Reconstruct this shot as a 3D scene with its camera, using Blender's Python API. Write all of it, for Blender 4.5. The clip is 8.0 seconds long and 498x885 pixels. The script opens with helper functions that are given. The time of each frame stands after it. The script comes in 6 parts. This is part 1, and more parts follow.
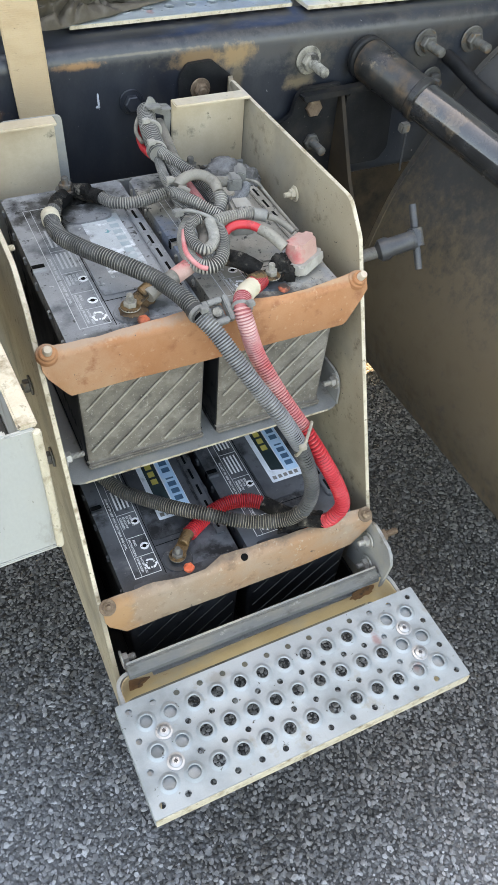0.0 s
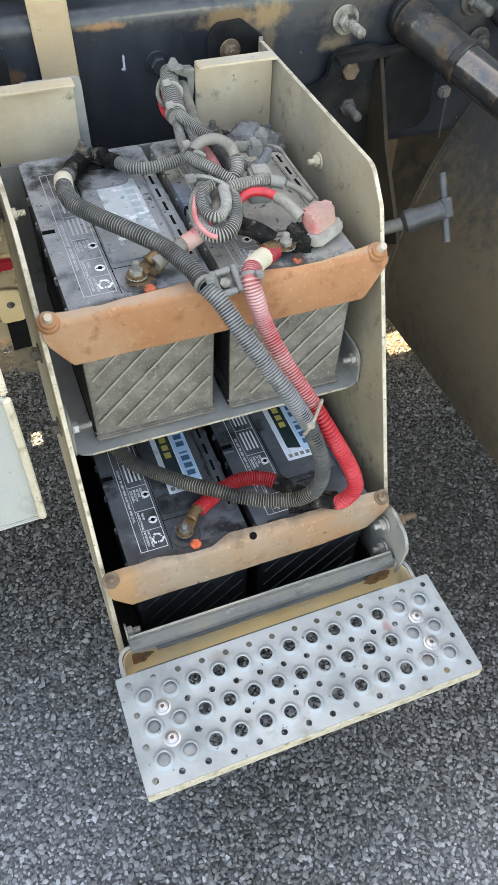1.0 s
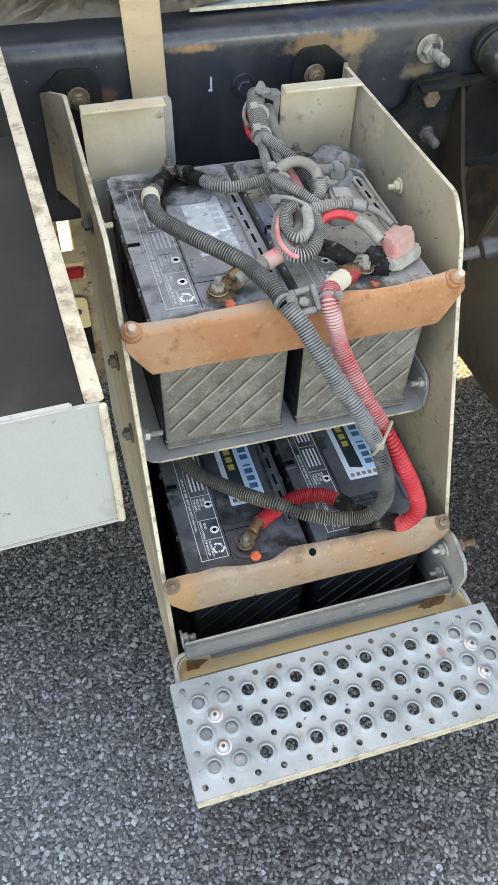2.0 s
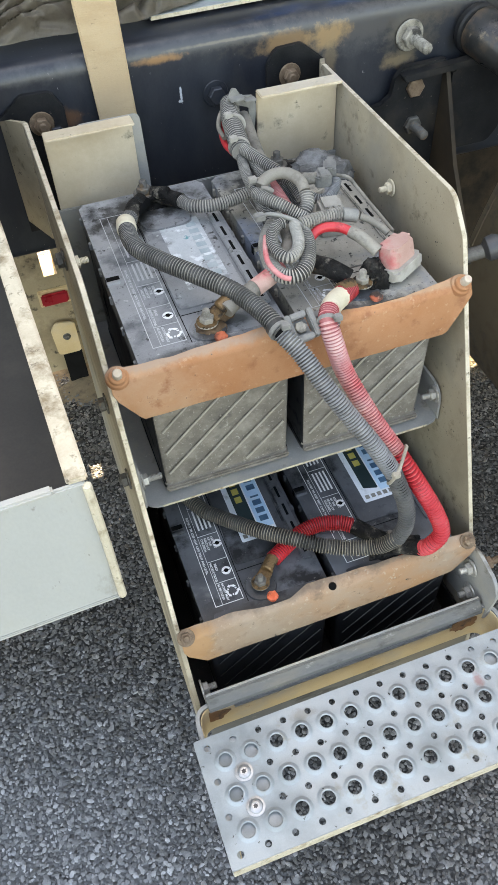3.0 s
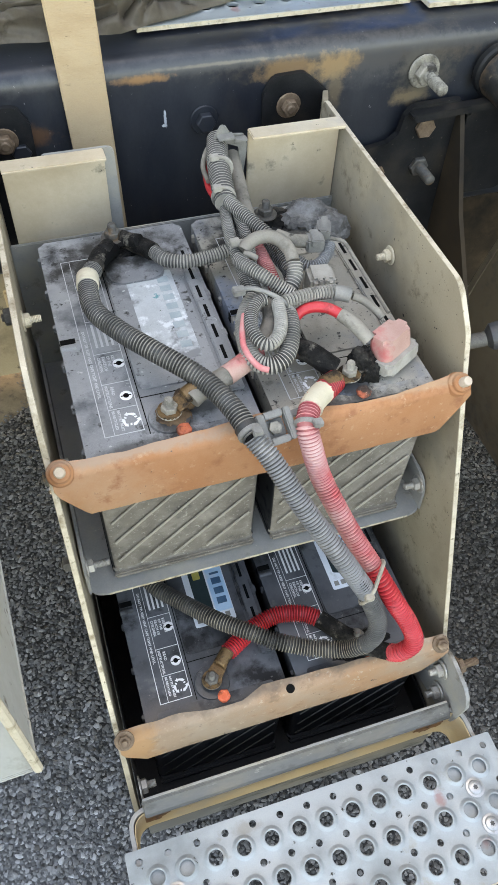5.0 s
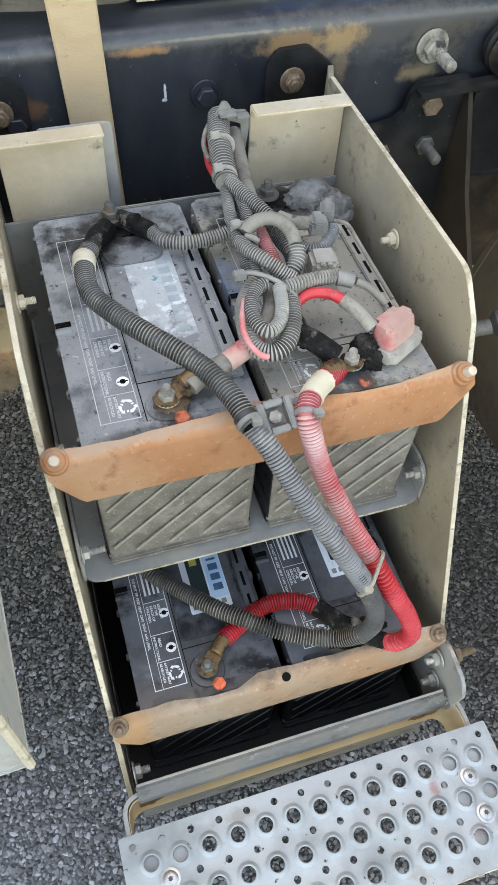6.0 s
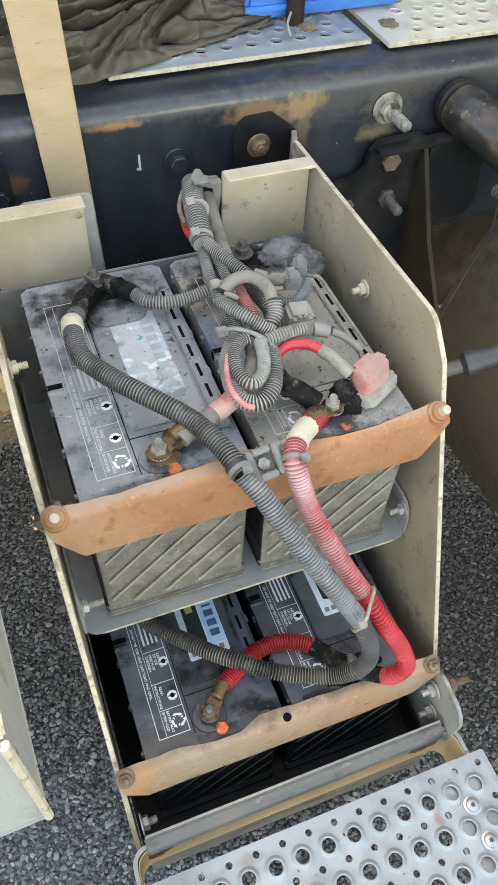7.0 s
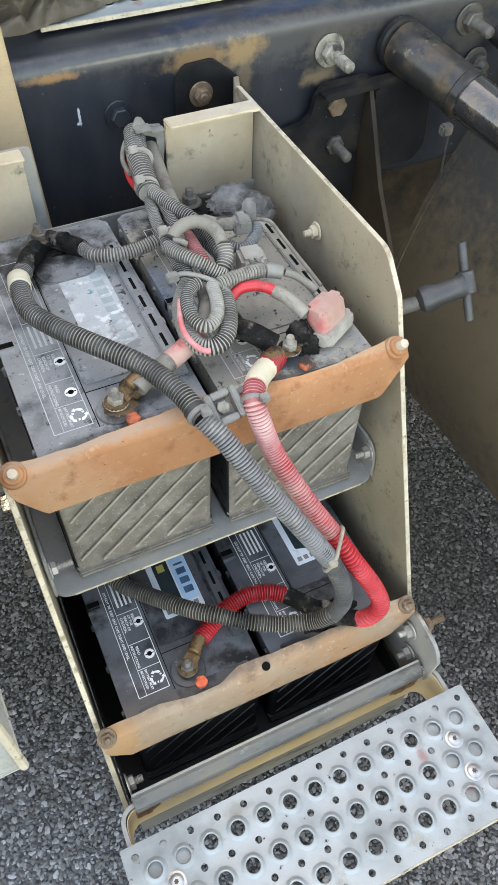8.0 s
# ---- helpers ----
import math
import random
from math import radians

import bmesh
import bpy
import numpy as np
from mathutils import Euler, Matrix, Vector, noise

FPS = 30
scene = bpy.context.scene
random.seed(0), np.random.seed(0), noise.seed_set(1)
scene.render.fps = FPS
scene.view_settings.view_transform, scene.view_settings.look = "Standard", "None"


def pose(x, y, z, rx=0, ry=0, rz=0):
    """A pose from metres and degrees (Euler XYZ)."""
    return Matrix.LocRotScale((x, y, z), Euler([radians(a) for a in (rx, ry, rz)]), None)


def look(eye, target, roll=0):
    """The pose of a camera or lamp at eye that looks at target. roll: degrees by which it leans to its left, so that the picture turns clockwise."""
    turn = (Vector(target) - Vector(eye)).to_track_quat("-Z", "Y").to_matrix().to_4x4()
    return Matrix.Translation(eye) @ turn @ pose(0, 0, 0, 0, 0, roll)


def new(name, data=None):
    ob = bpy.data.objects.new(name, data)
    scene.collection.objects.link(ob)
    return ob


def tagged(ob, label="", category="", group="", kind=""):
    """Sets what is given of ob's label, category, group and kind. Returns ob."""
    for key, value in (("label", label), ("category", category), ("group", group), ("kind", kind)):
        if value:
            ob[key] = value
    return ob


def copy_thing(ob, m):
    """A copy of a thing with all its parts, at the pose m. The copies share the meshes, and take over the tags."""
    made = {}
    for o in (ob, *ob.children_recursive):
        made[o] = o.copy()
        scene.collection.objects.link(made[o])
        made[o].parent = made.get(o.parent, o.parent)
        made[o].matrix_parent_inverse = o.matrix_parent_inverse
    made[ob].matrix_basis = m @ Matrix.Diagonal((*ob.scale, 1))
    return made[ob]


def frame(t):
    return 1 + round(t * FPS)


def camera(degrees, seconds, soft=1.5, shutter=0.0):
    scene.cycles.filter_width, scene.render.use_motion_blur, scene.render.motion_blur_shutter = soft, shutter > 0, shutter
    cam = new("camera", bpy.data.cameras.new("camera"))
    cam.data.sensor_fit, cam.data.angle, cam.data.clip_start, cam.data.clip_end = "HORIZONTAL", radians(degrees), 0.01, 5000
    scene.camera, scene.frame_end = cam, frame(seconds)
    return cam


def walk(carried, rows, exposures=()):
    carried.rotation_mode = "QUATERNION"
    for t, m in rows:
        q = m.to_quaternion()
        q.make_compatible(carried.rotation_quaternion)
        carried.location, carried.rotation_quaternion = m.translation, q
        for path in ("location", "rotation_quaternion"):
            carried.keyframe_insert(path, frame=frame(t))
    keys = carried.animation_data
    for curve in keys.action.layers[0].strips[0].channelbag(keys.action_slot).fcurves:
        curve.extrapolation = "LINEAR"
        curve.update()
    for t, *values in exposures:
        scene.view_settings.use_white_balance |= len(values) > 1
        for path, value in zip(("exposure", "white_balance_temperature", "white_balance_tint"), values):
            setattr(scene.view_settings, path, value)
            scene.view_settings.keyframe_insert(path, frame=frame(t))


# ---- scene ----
cam = camera(36.6, 8.0, 1.2)
PATH = [
    (0, (-0.2972, -0.6834, 1.4774), (0.1618, 0.1403, 0.4425), 5.31),
    (0.5, (-0.2509, -0.6916, 1.4633), (0.1543, 0.1254, 0.4011), 4.57),
    (1, (-0.2352, -0.6883, 1.4610), (0.1177, 0.1421, 0.3905), 2.74),
    (1.5, (-0.2552, -0.6944, 1.4698), (0.0634, 0.1644, 0.4111), 2.91),
    (1.7, (-0.2751, -0.6915, 1.4714), (0.0271, 0.1819, 0.4198), 3.42),
    (2.8, (-0.2417, -0.6597, 1.4613), (0.0148, 0.2187, 0.4018), -2.25),
    (3, (-0.2417, -0.6104, 1.4557), (0.0303, 0.2602, 0.3937), -3.25),
    (3.5, (-0.2204, -0.5030, 1.4464), (0.1251, 0.3157, 0.3646), -0.85),
    (4, (-0.1884, -0.4837, 1.4564), (0.1500, 0.3209, 0.3618), 1.36),
    (4.5, (-0.1785, -0.4789, 1.4682), (0.1346, 0.3536, 0.3870), 1.66),
    (5.8, (-0.1770, -0.4303, 1.4625), (0.1171, 0.3444, 0.3341), 5.33),
    (6, (-0.1734, -0.4394, 1.4625), (0.1223, 0.3401, 0.3377), 4.39),
    (6.5, (-0.1889, -0.4449, 1.4954), (0.1419, 0.3702, 0.4062), 3.83),
    (7, (-0.1894, -0.4527, 1.4898), (0.1621, 0.3761, 0.4177), 2.92),
    (7.5, (-0.1900, -0.4646, 1.4974), (0.1856, 0.3570, 0.4279), 3.04),
    (8, (-0.1863, -0.4764, 1.4608), (0.2024, 0.3055, 0.3664), 1.86),
]
walk(cam, [(t, look(eye, target, roll)) for t, eye, target, roll in PATH], [(0.0, 3.30, 9700, 10), (1.7, 3.28, 9700, 10), (3.5, 3.26, 9850, 10), (4.5, 3.30, 9950, 10), (6.0, 3.28, 9950, 10), (7.0, 3.31, 10400, 10), (8.0, 3.35, 10200, 10)])
# ---------- world, sun ----------
world = bpy.data.worlds.new("sky")
scene.world = world
world.use_nodes = True
wn = world.node_tree
sky = wn.nodes.new("ShaderNodeTexSky")
sky.sky_type = "NISHITA"
sky.sun_disc = False
sky.sun_elevation = radians(46)
sky.sun_rotation = radians(4)
sky.air_density, sky.dust_density, sky.ozone_density = 1.0, 2.5, 1.0
wn.links.new(sky.outputs["Color"], wn.nodes["Background"].inputs["Color"])
wn.nodes["Background"].inputs["Strength"].default_value = 0.15
sun_data = bpy.data.lights.new("sun", "SUN")
sun_data.energy, sun_data.angle, sun_data.color = 3.5, radians(0.6), (1.0, 0.93, 0.82)
sun = new("sun", sun_data)
sun.matrix_world = look((0.7, 10.0, 10.4), (0, 0, 0))


# ---------- materials ----------
def surface(name, c1, c2, scale=60, rough=0.6, metal=0.0, bump=0.15, grain=900, dirt=None, dirt_at=(0.5, 0.65), dirt_scale=18,
            rough_dirt=0.85, coat=0.0, stretch=(1, 1, 1), bump_distance=0.001, detail=6):
    """Two colours broken up by noise, a grain in the relief and, if given, patches of dirt or wear."""
    m = bpy.data.materials.new(name)
    m.use_nodes = True
    t = m.node_tree
    n, k = t.nodes, t.links
    b = n["Principled BSDF"]
    tc = n.new("ShaderNodeTexCoord")
    mp = n.new("ShaderNodeMapping")
    mp.inputs["Scale"].default_value = stretch
    info = n.new("ShaderNodeObjectInfo")
    shift = n.new("ShaderNodeVectorMath")
    shift.operation = "MULTIPLY_ADD"
    k.new(tc.outputs["Object"], mp.inputs["Vector"])
    k.new(info.outputs["Random"], shift.inputs[0])
    shift.inputs[1].default_value = (3.1, 1.7, 2.3)
    k.new(mp.outputs["Vector"], shift.inputs[2])
    vec = shift.outputs["Vector"]

    def nz(s, d=detail, r=0.6):
        x = n.new("ShaderNodeTexNoise")
        x.inputs["Scale"].default_value, x.inputs["Detail"].default_value, x.inputs["Roughness"].default_value = s, d, r
        k.new(vec, x.inputs["Vector"])
        return x

    def ramp(src, lo, hi):
        r = n.new("ShaderNodeMapRange")
        r.inputs["From Min"].default_value, r.inputs["From Max"].default_value = lo, hi
        k.new(src, r.inputs["Value"])
        return r.outputs["Result"]

    def mix(f, a, bb):
        x = n.new("ShaderNodeMix")
        x.data_type = "RGBA"
        k.new(f, x.inputs[0])
        for sock, v in ((x.inputs[6], a), (x.inputs[7], bb)):
            if isinstance(v, tuple):
                sock.default_value = (*v, 1)
            else:
                k.new(v, sock)
        return x.outputs[2]

    broad, fine = nz(scale), nz(grain, 3)
    two = n.new("ShaderNodeMath")
    two.operation = "MULTIPLY_ADD"
    two.inputs[1].default_value, two.inputs[2].default_value = 0.35, 0.0
    k.new(fine.outputs["Fac"], two.inputs[0])
    add = n.new("ShaderNodeMath")
    k.new(broad.outputs["Fac"], add.inputs[0])
    k.new(two.outputs[0], add.inputs[1])
    col = mix(ramp(add.outputs[0], 0.5, 0.85), c1, c2)
    rgh = n.new("ShaderNodeMath")
    rgh.operation = "MULTIPLY_ADD"
    rgh.inputs[1].default_value, rgh.inputs[2].default_value = 0.3, rough - 0.15
    k.new(broad.outputs["Fac"], rgh.inputs[0])
    rough_out = rgh.outputs[0]
    if dirt:
        for c, s, (lo, hi) in (dirt if isinstance(dirt, list) else [(dirt, dirt_scale, dirt_at)]):
            f = ramp(nz(s, 8, 0.65).outputs["Fac"], lo, hi)
            col = mix(f, col, c)
            rm = n.new("ShaderNodeMix")
            k.new(f, rm.inputs[0])
            k.new(rough_out, rm.inputs[2])
            rm.inputs[3].default_value = rough_dirt
            rough_out = rm.outputs[0]
    k.new(col, b.inputs["Base Color"])
    k.new(rough_out, b.inputs["Roughness"])
    b.inputs["Metallic"].default_value = metal
    b.inputs["Coat Weight"].default_value = coat
    bp = n.new("ShaderNodeBump")
    bp.inputs["Strength"].default_value, bp.inputs["Distance"].default_value = bump, bump_distance
    k.new(add.outputs[0], bp.inputs["Height"])
    k.new(bp.outputs["Normal"], b.inputs["Normal"])
    return m


def asphalt_material():
    """Crushed stone in dark binder: cells of stone in different greys, with relief."""
    m = surface("asphalt", (0.030, 0.028, 0.027), (0.048, 0.046, 0.044), 2.5, 0.6, 0, 0.3, 300)
    t = m.node_tree
    n, k = t.nodes, t.links
    b = n["Principled BSDF"]
    base = b.inputs["Base Color"].links[0].from_socket
    tc = n.new("ShaderNodeTexCoord")
    vo = n.new("ShaderNodeTexVoronoi")
    vo.inputs["Scale"].default_value = 125
    k.new(tc.outputs["Object"], vo.inputs["Vector"])
    sep = n.new("ShaderNodeSeparateColor")
    k.new(vo.outputs["Color"], sep.inputs[0])
    hi = n.new("ShaderNodeMapRange")
    hi.inputs["From Min"].default_value, hi.inputs["From Max"].default_value = 0.25, 1.0
    hi.inputs["To Min"].default_value, hi.inputs["To Max"].default_value = 0.55, 2.3
    k.new(sep.outputs[0], hi.inputs["Value"])
    edge = n.new("ShaderNodeMapRange")
    edge.inputs["From Min"].default_value, edge.inputs["From Max"].default_value = 0.15, 0.75
    edge.inputs["To Min"].default_value, edge.inputs["To Max"].default_value = 1.0, 0.25
    k.new(vo.outputs["Distance"], edge.inputs["Value"])
    mul = n.new("ShaderNodeMath")
    mul.operation = "MULTIPLY"
    k.new(hi.outputs[0], mul.inputs[0])
    k.new(edge.outputs[0], mul.inputs[1])
    sc = n.new("ShaderNodeVectorMath")
    sc.operation = "SCALE"
    k.new(base, sc.inputs[0])
    k.new(mul.outputs[0], sc.inputs["Scale"])
    k.new(sc.outputs[0], b.inputs["Base Color"])
    bp = n.new("ShaderNodeBump")
    bp.inputs["Strength"].default_value, bp.inputs["Distance"].default_value = 0.9, 0.004
    k.new(mul.outputs[0], bp.inputs["Height"])
    k.new(b.inputs["Normal"].links[0].from_socket, bp.inputs["Normal"])
    k.new(bp.outputs["Normal"], b.inputs["Normal"])
    return m


M = {
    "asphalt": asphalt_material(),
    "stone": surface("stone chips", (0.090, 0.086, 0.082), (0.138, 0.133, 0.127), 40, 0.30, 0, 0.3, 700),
    "rail": surface("dark blue-black chassis paint", (0.011, 0.0135, 0.020), (0.022, 0.026, 0.034), 9, 0.36, 0, 0.12, 500,
                    [((0.075, 0.065, 0.052), 6, (0.56, 0.88)), ((0.040, 0.043, 0.049), 14, (0.45, 0.85)), ((0.32, 0.31, 0.30), 150, (0.67, 0.705))], rough_dirt=0.5, stretch=(1, 1, 0.45)),
    "black": surface("black steel paint", (0.007, 0.0075, 0.0085), (0.018, 0.018, 0.019), 20, 0.5, 0, 0.1, 500, [((0.055, 0.044, 0.033), 9, (0.52, 0.78)), ((0.10, 0.09, 0.08), 120, (0.66, 0.72))]),
    "plate": surface("dusty aluminium plate", (0.335, 0.272, 0.190), (0.415, 0.348, 0.252), 9, 0.6, 0.15, 0.12, 500,
                     [((0.20, 0.172, 0.13), 6, (0.47, 0.72)), ((0.27, 0.25, 0.215), 3.5, (0.48, 0.66)), ((0.15, 0.118, 0.08), 38, (0.58, 0.74)), ((0.035, 0.03, 0.026), 95, (0.655, 0.69)), ((0.06, 0.05, 0.04), 210, (0.65, 0.68))]),
    "panel": surface("cream dusty panel", (0.57, 0.470, 0.345), (0.66, 0.565, 0.435), 10, 0.42, 0.28, 0.08, 500,
                     [((0.47, 0.37, 0.255), 7, (0.45, 0.70)), ((0.36, 0.355, 0.345), 5, (0.54, 0.74)), ((0.26, 0.22, 0.165), 40, (0.61, 0.73)), ((0.05, 0.04, 0.035), 80, (0.675, 0.705))], rough_dirt=0.6),
    "edge": surface("bare worn edge", (0.47, 0.40, 0.30), (0.60, 0.53, 0.41), 60, 0.55, 0.1, 0.1, 600, [((0.24, 0.18, 0.11), 45, (0.5, 0.68)), ((0.13, 0.10, 0.07), 120, (0.58, 0.7))]),
    "rust": surface("orange rust", (0.375, 0.165, 0.075), (0.435, 0.212, 0.107), 7, 0.82, 0, 0.35, 600,
                    [((0.34, 0.125, 0.046), 6, (0.48, 0.68)), ((0.45, 0.28, 0.175), 5, (0.55, 0.76)), ((0.29, 0.115, 0.055), 45, (0.55, 0.70)), ((0.46, 0.26, 0.15), 110, (0.58, 0.69)), ((0.10, 0.06, 0.045), 70, (0.665, 0.70)), ((0.09, 0.07, 0.06), 160, (0.68, 0.70))]),
    "rust_old": surface("greyish rust", (0.25, 0.168, 0.112), (0.315, 0.222, 0.155), 7, 0.82, 0, 0.35, 600,
                        [((0.35, 0.172, 0.080), 5, (0.46, 0.66)), ((0.18, 0.118, 0.078), 40, (0.54, 0.70)), ((0.30, 0.235, 0.18), 9, (0.50, 0.70)), ((0.38, 0.29, 0.21), 110, (0.59, 0.69)), ((0.06, 0.045, 0.035), 60, (0.655, 0.70))]),
    "dusty_case": surface("dusty black battery plastic", (0.165, 0.170, 0.178), (0.27, 0.275, 0.283), 9, 0.5, 0, 0.14, 800,
                          [((0.37, 0.372, 0.375), 6, (0.47, 0.70)), ((0.075, 0.08, 0.09), 13, (0.53, 0.67)), ((0.045, 0.044, 0.043), 60, (0.59, 0.67)), ((0.025, 0.025, 0.025), 170, (0.635, 0.685)), ((0.46, 0.455, 0.445), 95, (0.63, 0.70))]),
    "front_case": surface("grey dusty battery front", (0.115, 0.10, 0.082), (0.175, 0.155, 0.13), 45, 0.75, 0, 0.4, 900,
                          [((0.25, 0.225, 0.19), 40, (0.48, 0.7)), ((0.05, 0.044, 0.037), 20, (0.56, 0.70)), ((0.30, 0.28, 0.24), 240, (0.58, 0.68))]),
    "rib": surface("dusty rib", (0.27, 0.245, 0.205), (0.35, 0.32, 0.27), 60, 0.8, dirt=(0.16, 0.147, 0.125), dirt_at=(0.52, 0.72), dirt_scale=30),
    "clean_case": surface("black battery plastic", (0.006, 0.0065, 0.008), (0.014, 0.015, 0.017), 14, 0.33, 0, 0.08, 800,
                          [((0.045, 0.048, 0.053), 5, (0.52, 0.85)), ((0.006, 0.006, 0.006), 18, (0.55, 0.68)), ((0.08, 0.078, 0.075), 150, (0.66, 0.72))]),
    "slot": surface("black recess", (0.003, 0.003, 0.003), (0.007, 0.007, 0.007), 30, 0.9),
    "print": surface("white print", (0.66, 0.66, 0.66), (0.80, 0.80, 0.80), 200, 0.6),
    "clean_lid": surface("black battery lid under thin dust", (0.028, 0.031, 0.036), (0.055, 0.059, 0.067), 14, 0.33, 0, 0.08, 800,
                         [((0.125, 0.133, 0.146), 5, (0.44, 0.68)), ((0.17, 0.168, 0.163), 22, (0.61, 0.73)), ((0.008, 0.008, 0.009), 16, (0.53, 0.65)), ((0.16, 0.156, 0.15), 150, (0.63, 0.70))]),
    "print_dim": surface("dusty faded print", (0.42, 0.42, 0.425), (0.55, 0.55, 0.555), 60, 0.7),
    "label_white": surface("white label film", (0.62, 0.66, 0.72), (0.74, 0.78, 0.82), 30, 0.35, 0, 0.05, 500, (0.3, 0.31, 0.33), (0.58, 0.72), 30),
    "label_blue": surface("pale blue label film", (0.33, 0.55, 0.75), (0.48, 0.67, 0.83), 25, 0.35, 0, 0.05, 500, (0.6, 0.66, 0.7), (0.55, 0.7), 40),
    "label_dark": surface("dark green label film", (0.012, 0.025, 0.028), (0.03, 0.05, 0.055), 30, 0.35),
    "label_gold": surface("gold label print", (0.45, 0.36, 0.08), (0.6, 0.5, 0.15), 60, 0.4),
    "label_navy": surface("navy label print", (0.03, 0.09, 0.17), (0.06, 0.15, 0.24), 60, 0.4),
    "scuffed": surface("scuffed faded label", (0.34, 0.36, 0.37), (0.48, 0.50, 0.515), 22, 0.45, 0, 0.2, 600,
                       [((0.22, 0.225, 0.23), 24, (0.50, 0.60)), ((0.10, 0.26, 0.28), 44, (0.64, 0.68)), ((0.62, 0.64, 0.65), 46, (0.55, 0.62)), ((0.08, 0.08, 0.08), 120, (0.65, 0.69)), ((0.5, 0.42, 0.08), 60, (0.695, 0.72))]),
    "loom_black": surface("dusty black split loom", (0.022, 0.022, 0.022), (0.05, 0.048, 0.045), 28, 0.5, 0, 0.15, 700, (0.11, 0.10, 0.088), (0.52, 0.74), 22),
    "loom_grey": surface("grey dusty split loom", (0.17, 0.172, 0.175), (0.24, 0.242, 0.245), 14, 0.5, 0, 0.15, 700, [((0.34, 0.335, 0.325), 14, (0.5, 0.72)), ((0.06, 0.06, 0.06), 18, (0.54, 0.68))]),
    "loom_mix": surface("black loom with tan dust", (0.060, 0.058, 0.055), (0.13, 0.125, 0.115), 12, 0.55, 0, 0.15, 700, [((0.27, 0.25, 0.215), 14, (0.44, 0.60)), ((0.40, 0.375, 0.325), 40, (0.55, 0.68)), ((0.03, 0.03, 0.03), 8, (0.54, 0.66))]),
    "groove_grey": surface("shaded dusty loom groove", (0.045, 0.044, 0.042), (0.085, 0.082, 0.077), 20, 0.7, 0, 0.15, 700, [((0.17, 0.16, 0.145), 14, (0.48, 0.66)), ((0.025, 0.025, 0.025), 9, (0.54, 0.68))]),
    "groove_red": surface("shaded dusty red groove", (0.24, 0.022, 0.028), (0.32, 0.05, 0.055), 20, 0.6, 0, 0.15, 700, ((0.44, 0.22, 0.21)), (0.5, 0.7), 9),
    "loom_tan": surface("dust-caked loom", (0.225, 0.206, 0.178), (0.345, 0.320, 0.280), 24, 0.8, 0, 0.2, 700, [((0.40, 0.375, 0.335), 22, (0.48, 0.68)), ((0.055, 0.052, 0.049), 20, (0.54, 0.68)), ((0.03, 0.03, 0.03), 9, (0.60, 0.72))]),
    "sleeve_tan": surface("smooth sleeve under tan dust", (0.165, 0.148, 0.124), (0.245, 0.222, 0.188), 16, 0.75, 0, 0.25, 600, [((0.33, 0.30, 0.255), 12, (0.50, 0.70)), ((0.085, 0.076, 0.064), 22, (0.53, 0.67)), ((0.05, 0.045, 0.04), 90, (0.62, 0.69))]),
    "loom_red": surface("dusty red split loom", (0.50, 0.07, 0.08), (0.58, 0.15, 0.155), 16, 0.5, 0, 0.12, 700, [((0.60, 0.40, 0.37), 9, (0.47, 0.64)), ((0.26, 0.04, 0.045), 40, (0.62, 0.7))]),
    "red": surface("bright red cable sleeve", (0.47, 0.018, 0.026), (0.55, 0.036, 0.044), 30, 0.40, 0, 0.08, 700, [((0.58, 0.22, 0.20), 16, (0.56, 0.76)), ((0.18, 0.018, 0.022), 50, (0.60, 0.72))]),
    "red_dusty": surface("dust covered red rubber", (0.42, 0.24, 0.20), (0.50, 0.33, 0.28), 20, 0.7, 0, 0.2, 700, [((0.50, 0.095, 0.10), 18, (0.49, 0.66)), ((0.10, 0.07, 0.055), 30, (0.58, 0.70))]),
    "tape": surface("cream cloth tape", (0.52, 0.455, 0.34), (0.62, 0.56, 0.43), 50, 0.75, 0, 0.2, 900, [((0.38, 0.32, 0.23), 30, (0.5, 0.72)), ((0.15, 0.13, 0.1), 70, (0.62, 0.72))]),
    "tie": surface("nylon cable tie", (0.27, 0.24, 0.19), (0.36, 0.32, 0.26), 50, 0.5, dirt=(0.14, 0.12, 0.09), dirt_at=(0.5, 0.7), dirt_scale=60),
    "tie_grey": surface("dusty cable tie", (0.14, 0.135, 0.125), (0.24, 0.23, 0.21), 50, 0.6),
    "brass": surface("corroded brass lug", (0.13, 0.075, 0.033), (0.25, 0.155, 0.075), 60, 0.5, 0.55, 0.3, 700, (0.035, 0.026, 0.02), (0.46, 0.60), 60),
    "steel": surface("dull zinc bolt", (0.33, 0.315, 0.29), (0.44, 0.42, 0.39), 90, 0.45, 0.45, 0.15, 700, (0.24, 0.19, 0.13), (0.54, 0.74), 120),
    "dirty_steel": surface("dirty dark bolt", (0.07, 0.065, 0.06), (0.15, 0.14, 0.125), 70, 0.6, 0.4, 0.3, 600, (0.20, 0.12, 0.06), (0.54, 0.7), 60),
    "grime": surface("black greasy grime", (0.008, 0.0077, 0.0073), (0.020, 0.019, 0.018), 60, 0.75, 0, 1.0, 260, [((0.07, 0.063, 0.054), 30, (0.50, 0.68)), ((0.15, 0.135, 0.112), 70, (0.58, 0.69)), ((0.10, 0.06, 0.035), 45, (0.62, 0.70))], bump_distance=0.005),
    "orange": surface("orange terminal seal", (0.66, 0.09, 0.03), (0.74, 0.16, 0.07), 80, 0.5, 0, 0.3, 600, [((0.6, 0.45, 0.36), 70, (0.58, 0.68)), ((0.14, 0.05, 0.03), 50, (0.56, 0.68))]),
